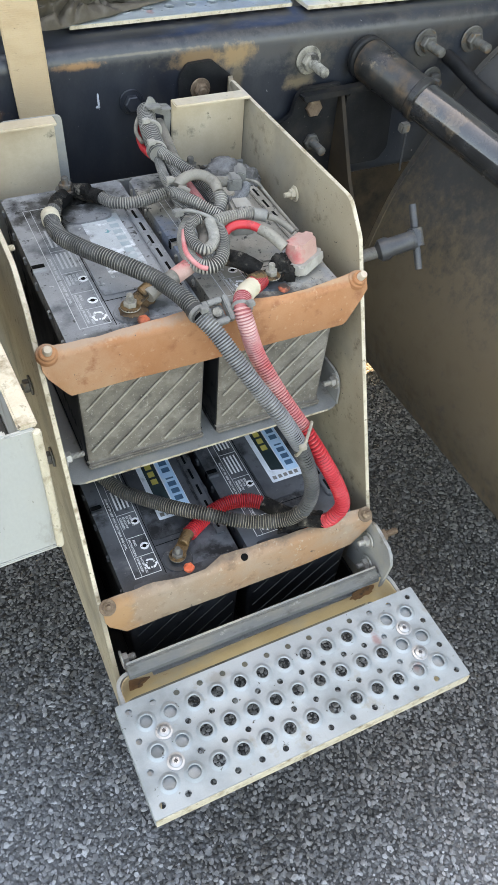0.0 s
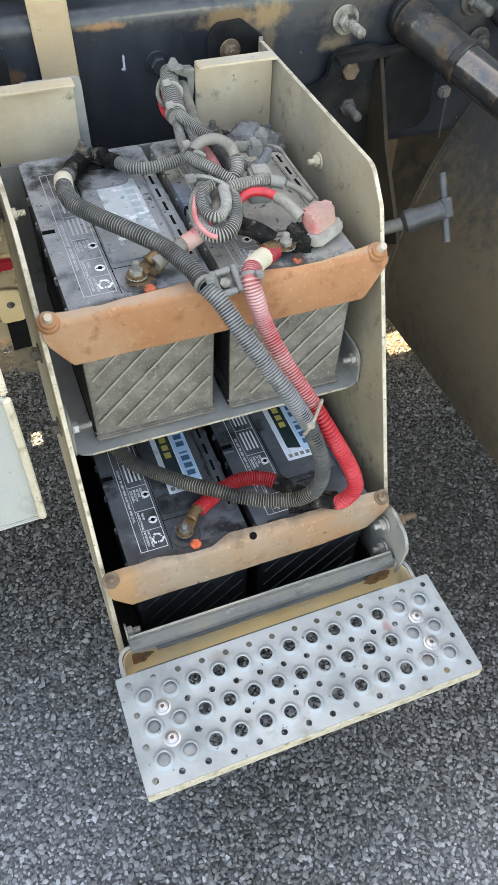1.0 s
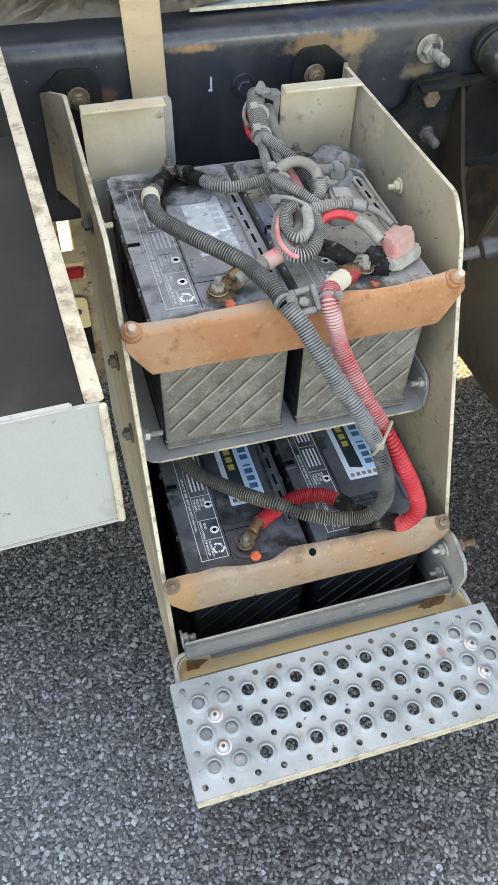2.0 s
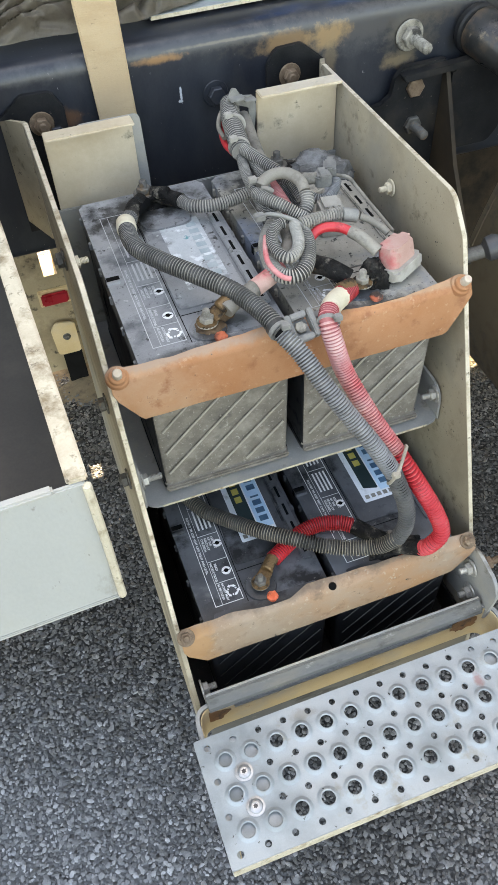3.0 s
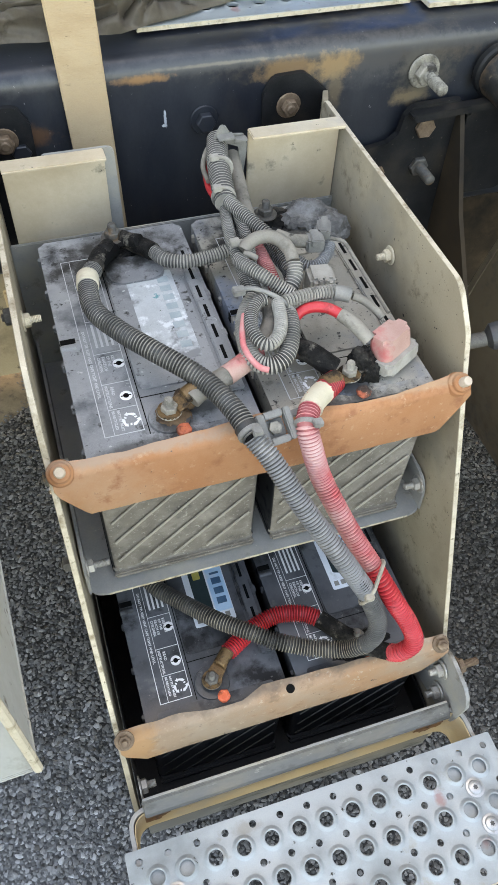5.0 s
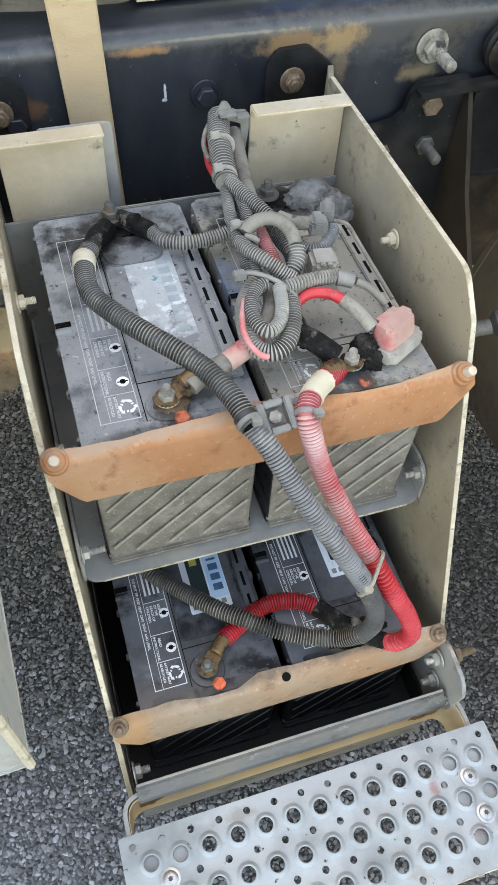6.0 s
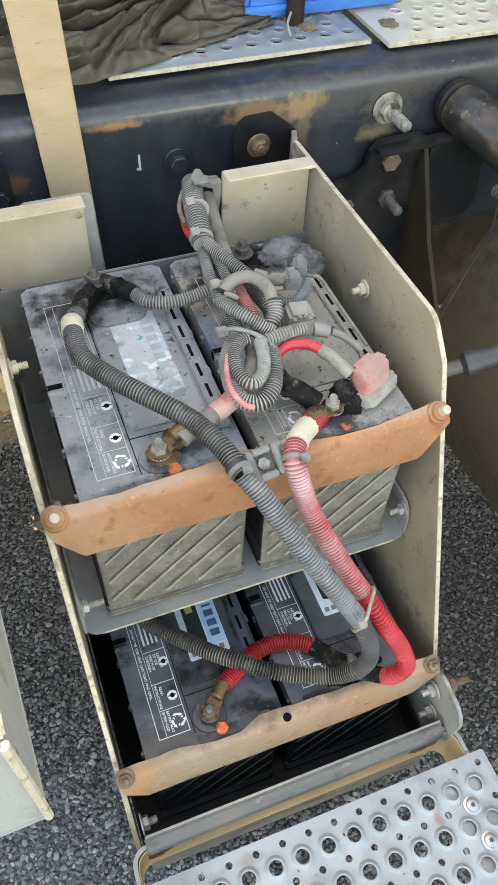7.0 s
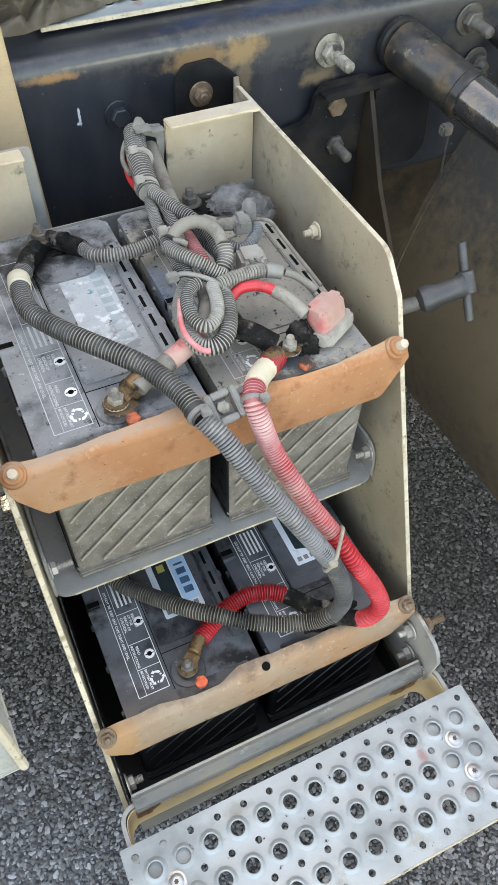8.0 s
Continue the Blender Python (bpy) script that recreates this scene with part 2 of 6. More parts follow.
    "orange_old": surface("flaking orange seal under grease", (0.40, 0.07, 0.028), (0.52, 0.13, 0.06), 60, 0.6, 0, 0.5, 500, [((0.05, 0.03, 0.022), 28, (0.46, 0.58)), ((0.5, 0.36, 0.28), 70, (0.60, 0.68))], bump_distance=0.002),
    "step": surface("bright aluminium tread", (0.285, 0.313, 0.322), (0.35, 0.38, 0.39), 9, 0.50, 0.40, 0.08, 700,
                    [((0.24, 0.255, 0.25), 12, (0.46, 0.76)), ((0.28, 0.245, 0.185), 18, (0.60, 0.76)), ((0.05, 0.045, 0.04), 70, (0.65, 0.69))]),
    "grey": surface("grey steel paint", (0.23, 0.23, 0.225), (0.31, 0.305, 0.29), 16, 0.5, 0.15, 0.12, 500, [((0.40, 0.36, 0.29), 10, (0.5, 0.72)), ((0.14, 0.12, 0.095), 30, (0.58, 0.72)), ((0.5, 0.47, 0.4), 120, (0.66, 0.74))]),
    "tan": surface("tan primer", (0.47, 0.33, 0.175), (0.56, 0.42, 0.25), 12, 0.6, 0, 0.1, 500, [((0.36, 0.33, 0.28), 8, (0.5, 0.75)), ((0.16, 0.08, 0.04), 22, (0.66, 0.74))]),
    "white": surface("white painted sheet", (0.345, 0.345, 0.325), (0.40, 0.40, 0.375), 6, 0.42, 0, 0.06, 400, [((0.34, 0.315, 0.265), 6, (0.46, 0.70)), ((0.18, 0.155, 0.118), 13, (0.56, 0.70)), ((0.10, 0.08, 0.06), 40, (0.62, 0.71)), ((0.05, 0.042, 0.035), 90, (0.655, 0.70))], stretch=(1, 1, 0.5)),
    "inner": surface("dark brown liner", (0.020, 0.018, 0.016), (0.036, 0.032, 0.028), 9, 0.7, 0, 0.1, 400, (0.07, 0.06, 0.05), (0.5, 0.8), 8),
    "tank": surface("dark grey dusty fender plastic", (0.034, 0.033, 0.033), (0.057, 0.055, 0.054), 4, 0.44, 0, 0.06, 300, [((0.085, 0.070, 0.054), 2.6, (0.46, 0.75)), ((0.052, 0.049, 0.046), 25, (0.5, 0.75)), ((0.2, 0.19, 0.18), 95, (0.71, 0.735))]),
    "tan_plate": surface("brown dusty bracket", (0.020, 0.014, 0.010), (0.042, 0.030, 0.020), 10, 0.85, 0, 0.2, 400, [((0.075, 0.050, 0.030), 5, (0.50, 0.70)), ((0.010, 0.008, 0.007), 12, (0.5, 0.7))]),
    "chrome": surface("glossy black exhaust pipe", (0.02, 0.021, 0.024), (0.045, 0.045, 0.047), 20, 0.16, 0.35, 0.05, 400, [((0.16, 0.11, 0.07), 14, (0.54, 0.72)), ((0.06, 0.055, 0.045), 60, (0.6, 0.72))], coat=0.8, rough_dirt=0.45),
    "strap": surface("beige woven webbing", (0.42, 0.295, 0.175), (0.50, 0.375, 0.24), 14, 0.9, 0, 0.6, 420, [((0.40, 0.28, 0.17), 7, (0.46, 0.74)), ((0.2, 0.14, 0.09), 60, (0.64, 0.72))], stretch=(1, 1, 3)),
    "tarp": surface("dark crumpled tarpaulin", (0.155, 0.128, 0.100), (0.215, 0.180, 0.142), 9, 0.5, 0, 0.4, 240, [((0.27, 0.23, 0.185), 14, (0.54, 0.74)), ((0.09, 0.073, 0.056), 30, (0.58, 0.72))], bump_distance=0.002),
    "blue": surface("blue plastic crate", (0.01, 0.14, 0.50), (0.02, 0.20, 0.6), 12, 0.4),
    "sand": surface("sandy dirt", (0.17, 0.125, 0.075), (0.24, 0.18, 0.115), 30, 0.9, 0, 0.5, 400, (0.08, 0.06, 0.042), (0.5, 0.7), 40, bump_distance=0.006),
    "crust": surface("brown corrosion crust", (0.07, 0.04, 0.022), (0.15, 0.085, 0.042), 60, 0.8, 0, 0.5, 500, [((0.035, 0.026, 0.02), 34, (0.47, 0.60)), ((0.42, 0.29, 0.17), 90, (0.6, 0.7))], bump_distance=0.003),
    "skirt": surface("tan dusty underbody panel", (0.25, 0.19, 0.115), (0.32, 0.25, 0.16), 8, 0.7, 0, 0.2, 400, [((0.14, 0.10, 0.06), 10, (0.48, 0.68)), ((0.04, 0.03, 0.02), 26, (0.58, 0.68))]),
    "dark_red": surface("dark red light lens", (0.22, 0.008, 0.012), (0.3, 0.012, 0.02), 30, 0.3),
    "bare_rust": surface("rust bloom on paint", (0.15, 0.07, 0.03), (0.26, 0.13, 0.055), 40, 0.85, 0, 0.3, 500, (0.05, 0.035, 0.025), (0.5, 0.66), 50),
    "chip": surface("pale paint chip", (0.4, 0.42, 0.45), (0.55, 0.57, 0.6), 60, 0.6),
    "gusset": surface("black gusset under brown dust", (0.012, 0.011, 0.011), (0.028, 0.024, 0.020), 8, 0.6, 0, 0.1, 400, [((0.062, 0.044, 0.028), 3, (0.46, 0.64))]),
    "rusty_pipe": surface("dark oily pipe sleeve", (0.018, 0.018, 0.019), (0.038, 0.037, 0.036), 20, 0.30, 0.3, 0.15, 400, [((0.15, 0.095, 0.055), 7, (0.50, 0.62)), ((0.015, 0.015, 0.015), 30, (0.55, 0.7)), ((0.22, 0.17, 0.12), 60, (0.62, 0.72))]),
    "tan_case": surface("black battery plastic under tan dust", (0.22, 0.20, 0.17), (0.33, 0.305, 0.262), 11, 0.75, 0, 0.2, 800,
                        [((0.14, 0.165, 0.21), 6, (0.50, 0.64)), ((0.44, 0.405, 0.35), 10, (0.48, 0.70)), ((0.05, 0.047, 0.045), 20, (0.57, 0.68)), ((0.02, 0.02, 0.02), 90, (0.60, 0.66)), ((0.015, 0.015, 0.015), 210, (0.615, 0.665))]),
    "bolt_end": surface("pale worn bolt end", (0.40, 0.31, 0.23), (0.50, 0.41, 0.32), 60, 0.6),
    "cast": surface("grey cast metal", (0.038, 0.038, 0.041), (0.068, 0.068, 0.070), 40, 0.45, 0.25, 0.3, 500, (0.15, 0.125, 0.09), (0.56, 0.72), 30),
    "ridge": surface("tan dust on black loom", (0.13, 0.115, 0.09), (0.23, 0.20, 0.155), 26, 0.7, 0, 0.15, 700, [((0.05, 0.047, 0.042), 16, (0.50, 0.66)), ((0.33, 0.29, 0.225), 30, (0.54, 0.68))]),
    "faint": surface("faint label print", (0.25, 0.31, 0.33), (0.37, 0.41, 0.42), 60, 0.6),
    "step_bright": surface("pale aluminium deck plate", (0.60, 0.54, 0.44), (0.70, 0.64, 0.53), 9, 0.4, 0.25, 0.08, 700, [((0.44, 0.35, 0.245), 6, (0.47, 0.66)), ((0.1, 0.085, 0.07), 60, (0.66, 0.71))]),
    "red_dark": surface("dark red loom plastic, also groove shade", (0.17, 0.008, 0.012), (0.24, 0.014, 0.02), 30, 0.45),
    "lip": surface("tan-dusted grey flange", (0.088, 0.087, 0.084), (0.13, 0.126, 0.118), 9, 0.65, 0.1, 0.35, 300, [((0.20, 0.165, 0.12), 7, (0.48, 0.70)), ((0.05, 0.045, 0.038), 30, (0.54, 0.68)), ((0.24, 0.225, 0.20), 130, (0.60, 0.70))], stretch=(0.4, 1, 1)),
    "screw": surface("bright zinc screw", (0.33, 0.335, 0.34), (0.42, 0.425, 0.43), 90, 0.33, 0.65, 0.1, 700, (0.22, 0.2, 0.17), (0.58, 0.75), 120),
    "nut_rust": surface("brown rusty nut", (0.13, 0.085, 0.055), (0.24, 0.165, 0.11), 60, 0.7, 0.3, 0.3, 600, (0.36, 0.27, 0.19), (0.56, 0.7), 60),
    "fuzz": surface("matted dark dust", (0.075, 0.073, 0.071), (0.16, 0.157, 0.152), 50, 0.9, 0, 0.9, 350, [((0.24, 0.24, 0.24), 40, (0.52, 0.68)), ((0.025, 0.025, 0.025), 30, (0.54, 0.66))], bump_distance=0.004),
    "steel_crust": surface("pale crusted bolt", (0.16, 0.145, 0.12), (0.36, 0.33, 0.28), 50, 0.7, 0.2, 0.4, 500, (0.05, 0.045, 0.04), (0.5, 0.64), 45),
    "body": surface("plain grey of the unseen walls", (0.35, 0.35, 0.34), (0.42, 0.42, 0.41), 3, 0.5),
}

def by_island(m, low, high):
    """Scales the colour from piece to piece."""
    t = m.node_tree
    b = t.nodes["Principled BSDF"]
    base = b.inputs["Base Color"].links[0].from_socket
    g = t.nodes.new("ShaderNodeNewGeometry")
    r = t.nodes.new("ShaderNodeMapRange")
    r.inputs["To Min"].default_value, r.inputs["To Max"].default_value = low, high
    power = t.nodes.new("ShaderNodeMath")
    power.operation = "POWER"
    power.inputs[1].default_value = 2.2
    t.links.new(g.outputs["Random Per Island"], power.inputs[0])
    t.links.new(power.outputs[0], r.inputs["Value"])
    v = t.nodes.new("ShaderNodeVectorMath")
    v.operation = "SCALE"
    t.links.new(base, v.inputs[0])
    t.links.new(r.outputs[0], v.inputs["Scale"])
    t.links.new(v.outputs[0], b.inputs["Base Color"])


def soft_spots(m, spots, flat=False):
    """Soft-edged spots of their own shape, stains as well as painted light and shade: (x, z or y, half width, half
    height, colour, strength); flat: on a level surface.
    """
    t = m.node_tree
    n, k = t.nodes, t.links
    b = n["Principled BSDF"]
    tc = n.new("ShaderNodeTexCoord")
    nz = n.new("ShaderNodeTexNoise")
    nz.inputs["Scale"].default_value, nz.inputs["Detail"].default_value, nz.inputs["Roughness"].default_value = 45, 8, 0.7
    k.new(tc.outputs["Object"], nz.inputs["Vector"])
    for x, z, w, h, colour, strength in spots:
        base = b.inputs["Base Color"].links[0].from_socket
        mp = n.new("ShaderNodeMapping")
        mp.inputs["Location"].default_value = (-x / w, -z / h, 0) if flat else (-x / w, 0, -z / h)
        mp.inputs["Scale"].default_value = (1 / w, 1 / h, 0) if flat else (1 / w, 0, 1 / h)
        k.new(tc.outputs["Object"], mp.inputs["Vector"])
        d = n.new("ShaderNodeVectorMath")
        d.operation = "LENGTH"
        k.new(mp.outputs["Vector"], d.inputs[0])
        a = n.new("ShaderNodeMath")
        a.operation = "MULTIPLY_ADD"
        a.inputs[1].default_value = 2.6
        k.new(nz.outputs["Fac"], a.inputs[0])
        sub = n.new("ShaderNodeMath")
        sub.operation = "MULTIPLY"
        sub.inputs[1].default_value = -1.0
        k.new(d.outputs["Value"], sub.inputs[0])
        k.new(sub.outputs[0], a.inputs[2])
        r = n.new("ShaderNodeMapRange")
        r.inputs["From Min"].default_value, r.inputs["From Max"].default_value = 0.15, 0.85
        r.inputs["To Max"].default_value = strength
        k.new(a.outputs[0], r.inputs["Value"])
        x_ = n.new("ShaderNodeMix")
        x_.data_type = "RGBA"
        k.new(r.outputs[0], x_.inputs[0])
        k.new(base, x_.inputs[6])
        x_.inputs[7].default_value = (*colour, 1)
        k.new(x_.outputs[2], b.inputs["Base Color"])


RUST, MUD, HAZE = (0.15, 0.075, 0.04), (0.25, 0.18, 0.105), (0.06, 0.06, 0.063)
soft_spots(M["rail"], [(0.30, 1.010, 0.20, 0.026, (0.085, 0.068, 0.052), 0.75), (0.62, 1.012, 0.20, 0.022, (0.075, 0.062, 0.05), 0.6), (0.131, 1.02, 0.45, 0.012, HAZE, 0.7), (0.511, 1.015, 0.3, 0.010, HAZE, 0.7), (0.291, 1, 0.10, 0.03, HAZE, 0.8), (-0.009, 1.012, 0.035, 0.006, (0.28, 0.15, 0.07), 0.9),
                  (0.185, 1.002, 0.046, 0.018, (0.19, 0.115, 0.06), 0.9), (0.10, 1.020, 0.10, 0.0022, (0.22, 0.18, 0.13), 0.4), (0.251, 1.002, 0.034, 0.020, (0.30, 0.19, 0.095), 0.85), (0.254, 0.975, 0.012, 0.034, MUD, 0.4), (0.371, 0.947, 0.030, 0.014, MUD, 0.6),
                  (0.386, 0.978, 0.045, 0.03, (0.09, 0.08, 0.065), 0.8), (-0.154, 0.955, 0.035, 0.014, RUST, 0.8), (0.631, 0.965, 0.05, 0.03, (0.08, 0.07, 0.06), 0.8), (0.501, 0.965, 0.05, 0.04, (0.02, 0.018, 0.016), 0.9)])
soft_spots(M["rust"], [(-0.12, 0.009, 0.11, 0.007, (0.33, 0.25, 0.19), 0.7), (0.02, 0.012, 0.06, 0.008, (0.25, 0.16, 0.105), 0.6), (0.15, 0.009, 0.07, 0.006, (0.40, 0.27, 0.17), 0.6)], True)
soft_spots(M["rust_old"], [(-0.06, 0.014, 0.09, 0.009, (0.10, 0.08, 0.065), 0.6), (0.10, 0.014, 0.07, 0.007, (0.09, 0.075, 0.06), 0.7), (-0.19, 0.0, 0.03, 0.02, (0.36, 0.19, 0.085), 0.8)], True)
for name, gloss in (("slot", 0.1), ("grime", 0.1), ("clean_case", 0.25), ("black", 0.22), ("gusset", 0.2), ("tan_plate", 0.2)):
    M[name].node_tree.nodes["Principled BSDF"].inputs["Specular IOR Level"].default_value = gloss
GREASE = (0.018, 0.017, 0.016)
for name in ("dusty_case", "tan_case", "clean_lid"):
    k = 0.95 if name != "clean_lid" else 0.6
    soft_spots(M[name], [(0.004, 0.292, 0.085, 0.040, GREASE, k), (-0.030, 0.272, 0.055, 0.040, GREASE, k), (0.03, 0.275, 0.03, 0.02, GREASE, k * 0.8), (0.006, 0.022, 0.030, 0.022, GREASE, k * 0.9), (0.03, 0.04, 0.03, 0.012, GREASE, k * 0.7), (0.0, 0.004, 0.085, 0.016, GREASE, k * 0.75)], True)
# Brown where the fender is lit at lower left, painted into its colour.
soft_spots(M["tank"], [(0.02, 0.17, 0.13, 0.26, (0.15, 0.11, 0.07), 0.85)])
soft_spots(M["step"], [(0.136, 0.022, 0.006, 0.011, (0.30, 0.17, 0.16), 0.8), (0.168, -0.036, 0.007, 0.007, (0.27, 0.16, 0.14), 0.7), (-0.09, 0.06, 0.02, 0.008, (0.2, 0.18, 0.14), 0.5)], True)
# Painted on: pale sky sheen, brown shade beside the box; the sand is soil.
GROUND_SHADE, SAND = (0.045, 0.038, 0.031), (0.24, 0.175, 0.105)
SHEEN_SHADE_SAND = [(-0.56, -0.26, 0.46, 0.42, (0.24, 0.245, 0.258), 0.7), (0.25, -0.72, 0.7, 0.30, (0.215, 0.215, 0.22), 0.8), (0.52, 0.12, 0.20, 0.36, GROUND_SHADE, 0.6), (0.78, 0.70, 0.20, 0.13, SAND, 0.8)]
soft_spots(M["asphalt"], [(*spot[:4], tuple(0.6 * v for v in spot[4]), 0.6) for spot in SHEEN_SHADE_SAND], True)
soft_spots(M["stone"], SHEEN_SHADE_SAND, True)
by_island(M["stone"], 0.6, 1.75)


# ---------- mesh helpers ----------
def part(name, bm, material, parent=None, label="", smooth=35, second=""):
    """Links a bmesh as one mesh object, under a thing or a part if given."""
    bmesh.ops.recalc_face_normals(bm, faces=bm.faces)
    me = bpy.data.meshes.new(name)
    bm.to_mesh(me)
    bm.free()
    me.materials.append(M[material])
    if second:
        me.materials.append(M[second])
    if smooth:
        me.shade_smooth()
        me.set_sharp_from_angle(angle=radians(smooth))
    ob = new(name, me)
    ob.parent = parent
    if label:
        tagged(ob, label)
    return ob


def thing(name, label, category, at=(0, 0, 0), group="", kind=""):
    e = new(name)
    e.empty_display_size = 0.02
    e.location = at
    return tagged(e, label, category, group, kind)


def box(x0, x1, y0, y1, z0, z1, bevel=0.0, seg=2, bm=None):
    b = bm or bmesh.new()
    made = bmesh.ops.create_cube(b, size=1)["verts"]
    for v in made:
        v.co = ((x0 + x1) / 2 + v.co.x * (x1 - x0), (y0 + y1) / 2 + v.co.y * (y1 - y0), (z0 + z1) / 2 + v.co.z * (z1 - z0))
    if bevel:
        bmesh.ops.bevel(b, geom=list({e for v in made for e in v.link_edges}), offset=bevel, segments=seg, affect="EDGES", clamp_overlap=True)
    return b


def prism(points, place, depth, bevel=0.0, bm=None, seg=2):
    """A flat outline, put into space by place(u, v, w), with thickness w from 0 to depth."""
    b = bm or bmesh.new()
    low = [b.verts.new(place(u, v, 0)) for u, v in points]
    top = [b.verts.new(place(u, v, depth)) for u, v in points]
    f = [b.faces.new(low), b.faces.new(top[::-1])]
    for i in range(len(points)):
        j = (i + 1) % len(points)
        f.append(b.faces.new((low[i], low[j], top[j], top[i])))
    if bevel:
        rim = {e for q in f[:2] for e in q.edges}
        bmesh.ops.bevel(b, geom=list(rim), offset=bevel, segments=seg, affect="EDGES", clamp_overlap=True)
    return b


def rounded(points, radii, n=6):
    """The outline with its corners rounded."""
    out = []
    for i, (p, r) in enumerate(zip(points, radii)):
        p, a, c = Vector(p), Vector(points[i - 1]), Vector(points[(i + 1) % len(points)])
        if not r:
            out.append(tuple(p))
            continue
        u, w = (a - p).normalized(), (c - p).normalized()
        half = math.acos(max(-1, min(1, u.dot(w)))) / 2
        d = min(r / math.tan(half), (a - p).length * 0.49, (c - p).length * 0.49)
        p0, p1 = p + u * d, p + w * d
        for s in range(n + 1):
            q = s / n
            out.append(tuple(p0 * (1 - q) ** 2 + p * 2 * q * (1 - q) + p1 * q * q))
    return out


def turn_to(direction):
    return Vector(direction).to_track_quat("Z", "Y").to_matrix().to_4x4()


def lathe(profile, at, direction, n=16, bm=None):
    """Rings of (radius, height) about an axis."""
    b = bm or bmesh.new()
    m = Matrix.Translation(at) @ turn_to(direction)
    rings = []
    for r, h in profile:
        rings.append([b.verts.new(m @ Vector((r * math.cos(2 * math.pi * i / n), r * math.sin(2 * math.pi * i / n), h))) for i in range(n)])
    for p, q in zip(rings, rings[1:]):
        for i in range(n):
            b.faces.new((p[i], p[(i + 1) % n], q[(i + 1) % n], q[i]))
    b.faces.new(rings[0][::-1])
    b.faces.new(rings[-1])
    return b


def spline(points, step):
    """Evenly spaced points along a Catmull-Rom curve."""
    p = [Vector(q) for q in points]
    p = [p[0] * 2 - p[1]] + p + [p[-1] * 2 - p[-2]]
    fine = []
    for i in range(1, len(p) - 2):
        a, b, c, d = p[i - 1:i + 3]
        for s in range(24):
            t = s / 24
            fine.append(0.5 * (2 * b + (c - a) * t + (2 * a - 5 * b + 4 * c - d) * t * t + (3 * b - a - 3 * c + d) * t ** 3))
    fine.append(p[-2])
    out, left = [fine[0]], step
    for a, b in zip(fine, fine[1:]):
        while (b - a).length >= left:
            a = a + (b - a).normalized() * left
            out.append(a)
            left = step
        left -= (b - a).length
    return out


def tube(points, r, pitch=0.0, depth=0.0, n=12, taper=None, flat=1.0, bm=None, slit=-1, wide=False):
    """A hose along a curve; with a pitch it is corrugated."""
    step = pitch / 4 if pitch else max(r * 0.7, 0.0015)
    line = spline(points, step)
    b = bm or bmesh.new()
    up, rings = Vector((0.3, 0.2, 1)), []
    for i, c in enumerate(line):
        d = (line[min(i + 1, len(line) - 1)] - line[max(i - 1, 0)]).normalized()
        side = d.cross(up).normalized()
        up = side.cross(d).normalized()
        k = r * (taper(i / max(1, len(line) - 1)) if taper else 1)
        if pitch and i % 4 > 1:
            k -= depth * (1 + 0.25 * math.sin(i * 1.7))
        rings.append([b.verts.new(c + (side * math.cos(2 * math.pi * j / n) + up * flat * math.sin(2 * math.pi * j / n)) * k) for j in range(n)])
    for i, (p, q) in enumerate(zip(rings, rings[1:])):
        for j in range(n):
            f = b.faces.new((p[j], p[(j + 1) % n], q[(j + 1) % n], q[j]))
            # Groove faces get the second material, which paints shade into them.
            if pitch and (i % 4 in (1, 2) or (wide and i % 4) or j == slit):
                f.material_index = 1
    b.faces.new(rings[0][::-1])
    b.faces.new(rings[-1])
    return b


def hexagon(r):
    return [(r * math.cos(math.pi * i / 3), r * math.sin(math.pi * i / 3)) for i in range(6)]


def fastener(parent, at, direction, r=0.008, stud=0.012, washer=True, nut_mat="steel", name="bolt", label=""):
    """A hexagon nut with washer and stud end, as one part."""
    m = Matrix.Translation(at) @ turn_to(direction)
    b = bmesh.new()
    h = 0.0
    if washer:
        lathe([(r * 1.45, 0), (r * 1.5, r * 0.1), (r * 1.42, r * 0.25)], at, direction, 18, b)
        h = r * 0.25
    prism(hexagon(r), lambda u, v, w: m @ Vector((u, v, h + w)), r * 0.85, r * 0.1, b, 1)
    if stud:
        rings = [(r * 0.52, h + r * 0.85)]
        z = h + r * 0.85
        while z < h + r * 0.85 + stud - 0.0015:
            rings += [(r * 0.54, z), (r * 0.47, z + 0.0008)]
            z += 0.0016
        rings += [(r * 0.5, z), (r * 0.4, z + 0.001)]
        lathe(rings, at, direction, 12, b)
    return part(name, b, nut_mat, parent, label)


def lettering(text, size, m, material, parent, name="lettering"):
    """Flat letters with a little thickness, as a mesh."""
    cu = bpy.data.curves.new(name, "FONT")
    cu.body, cu.size, cu.extrude, cu.align_x, cu.align_y = text, size, 0.0001, "LEFT", "CENTER"
    cu.resolution_u = 2
    cu.offset = 0.00007
    tmp = bpy.data.objects.new(name, cu)
    me = bpy.data.meshes.new_from_object(tmp)
    bpy.data.objects.remove(tmp)
    me.transform(m)
    me.materials.append(M[material])
    ob = new(name, me)
    ob.parent = parent
    return ob


# ---------- ground and closing body ----------
def build_ground():
    b = bmesh.new()
    ring = []
    for x, y in ((-400, -400), (400, -400), (400, 400), (-400, 400)):
        ring.append(b.verts.new((x, y, 0)))
    b.faces.new(ring)
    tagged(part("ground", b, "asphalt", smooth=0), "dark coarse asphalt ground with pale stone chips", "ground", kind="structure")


build_ground()


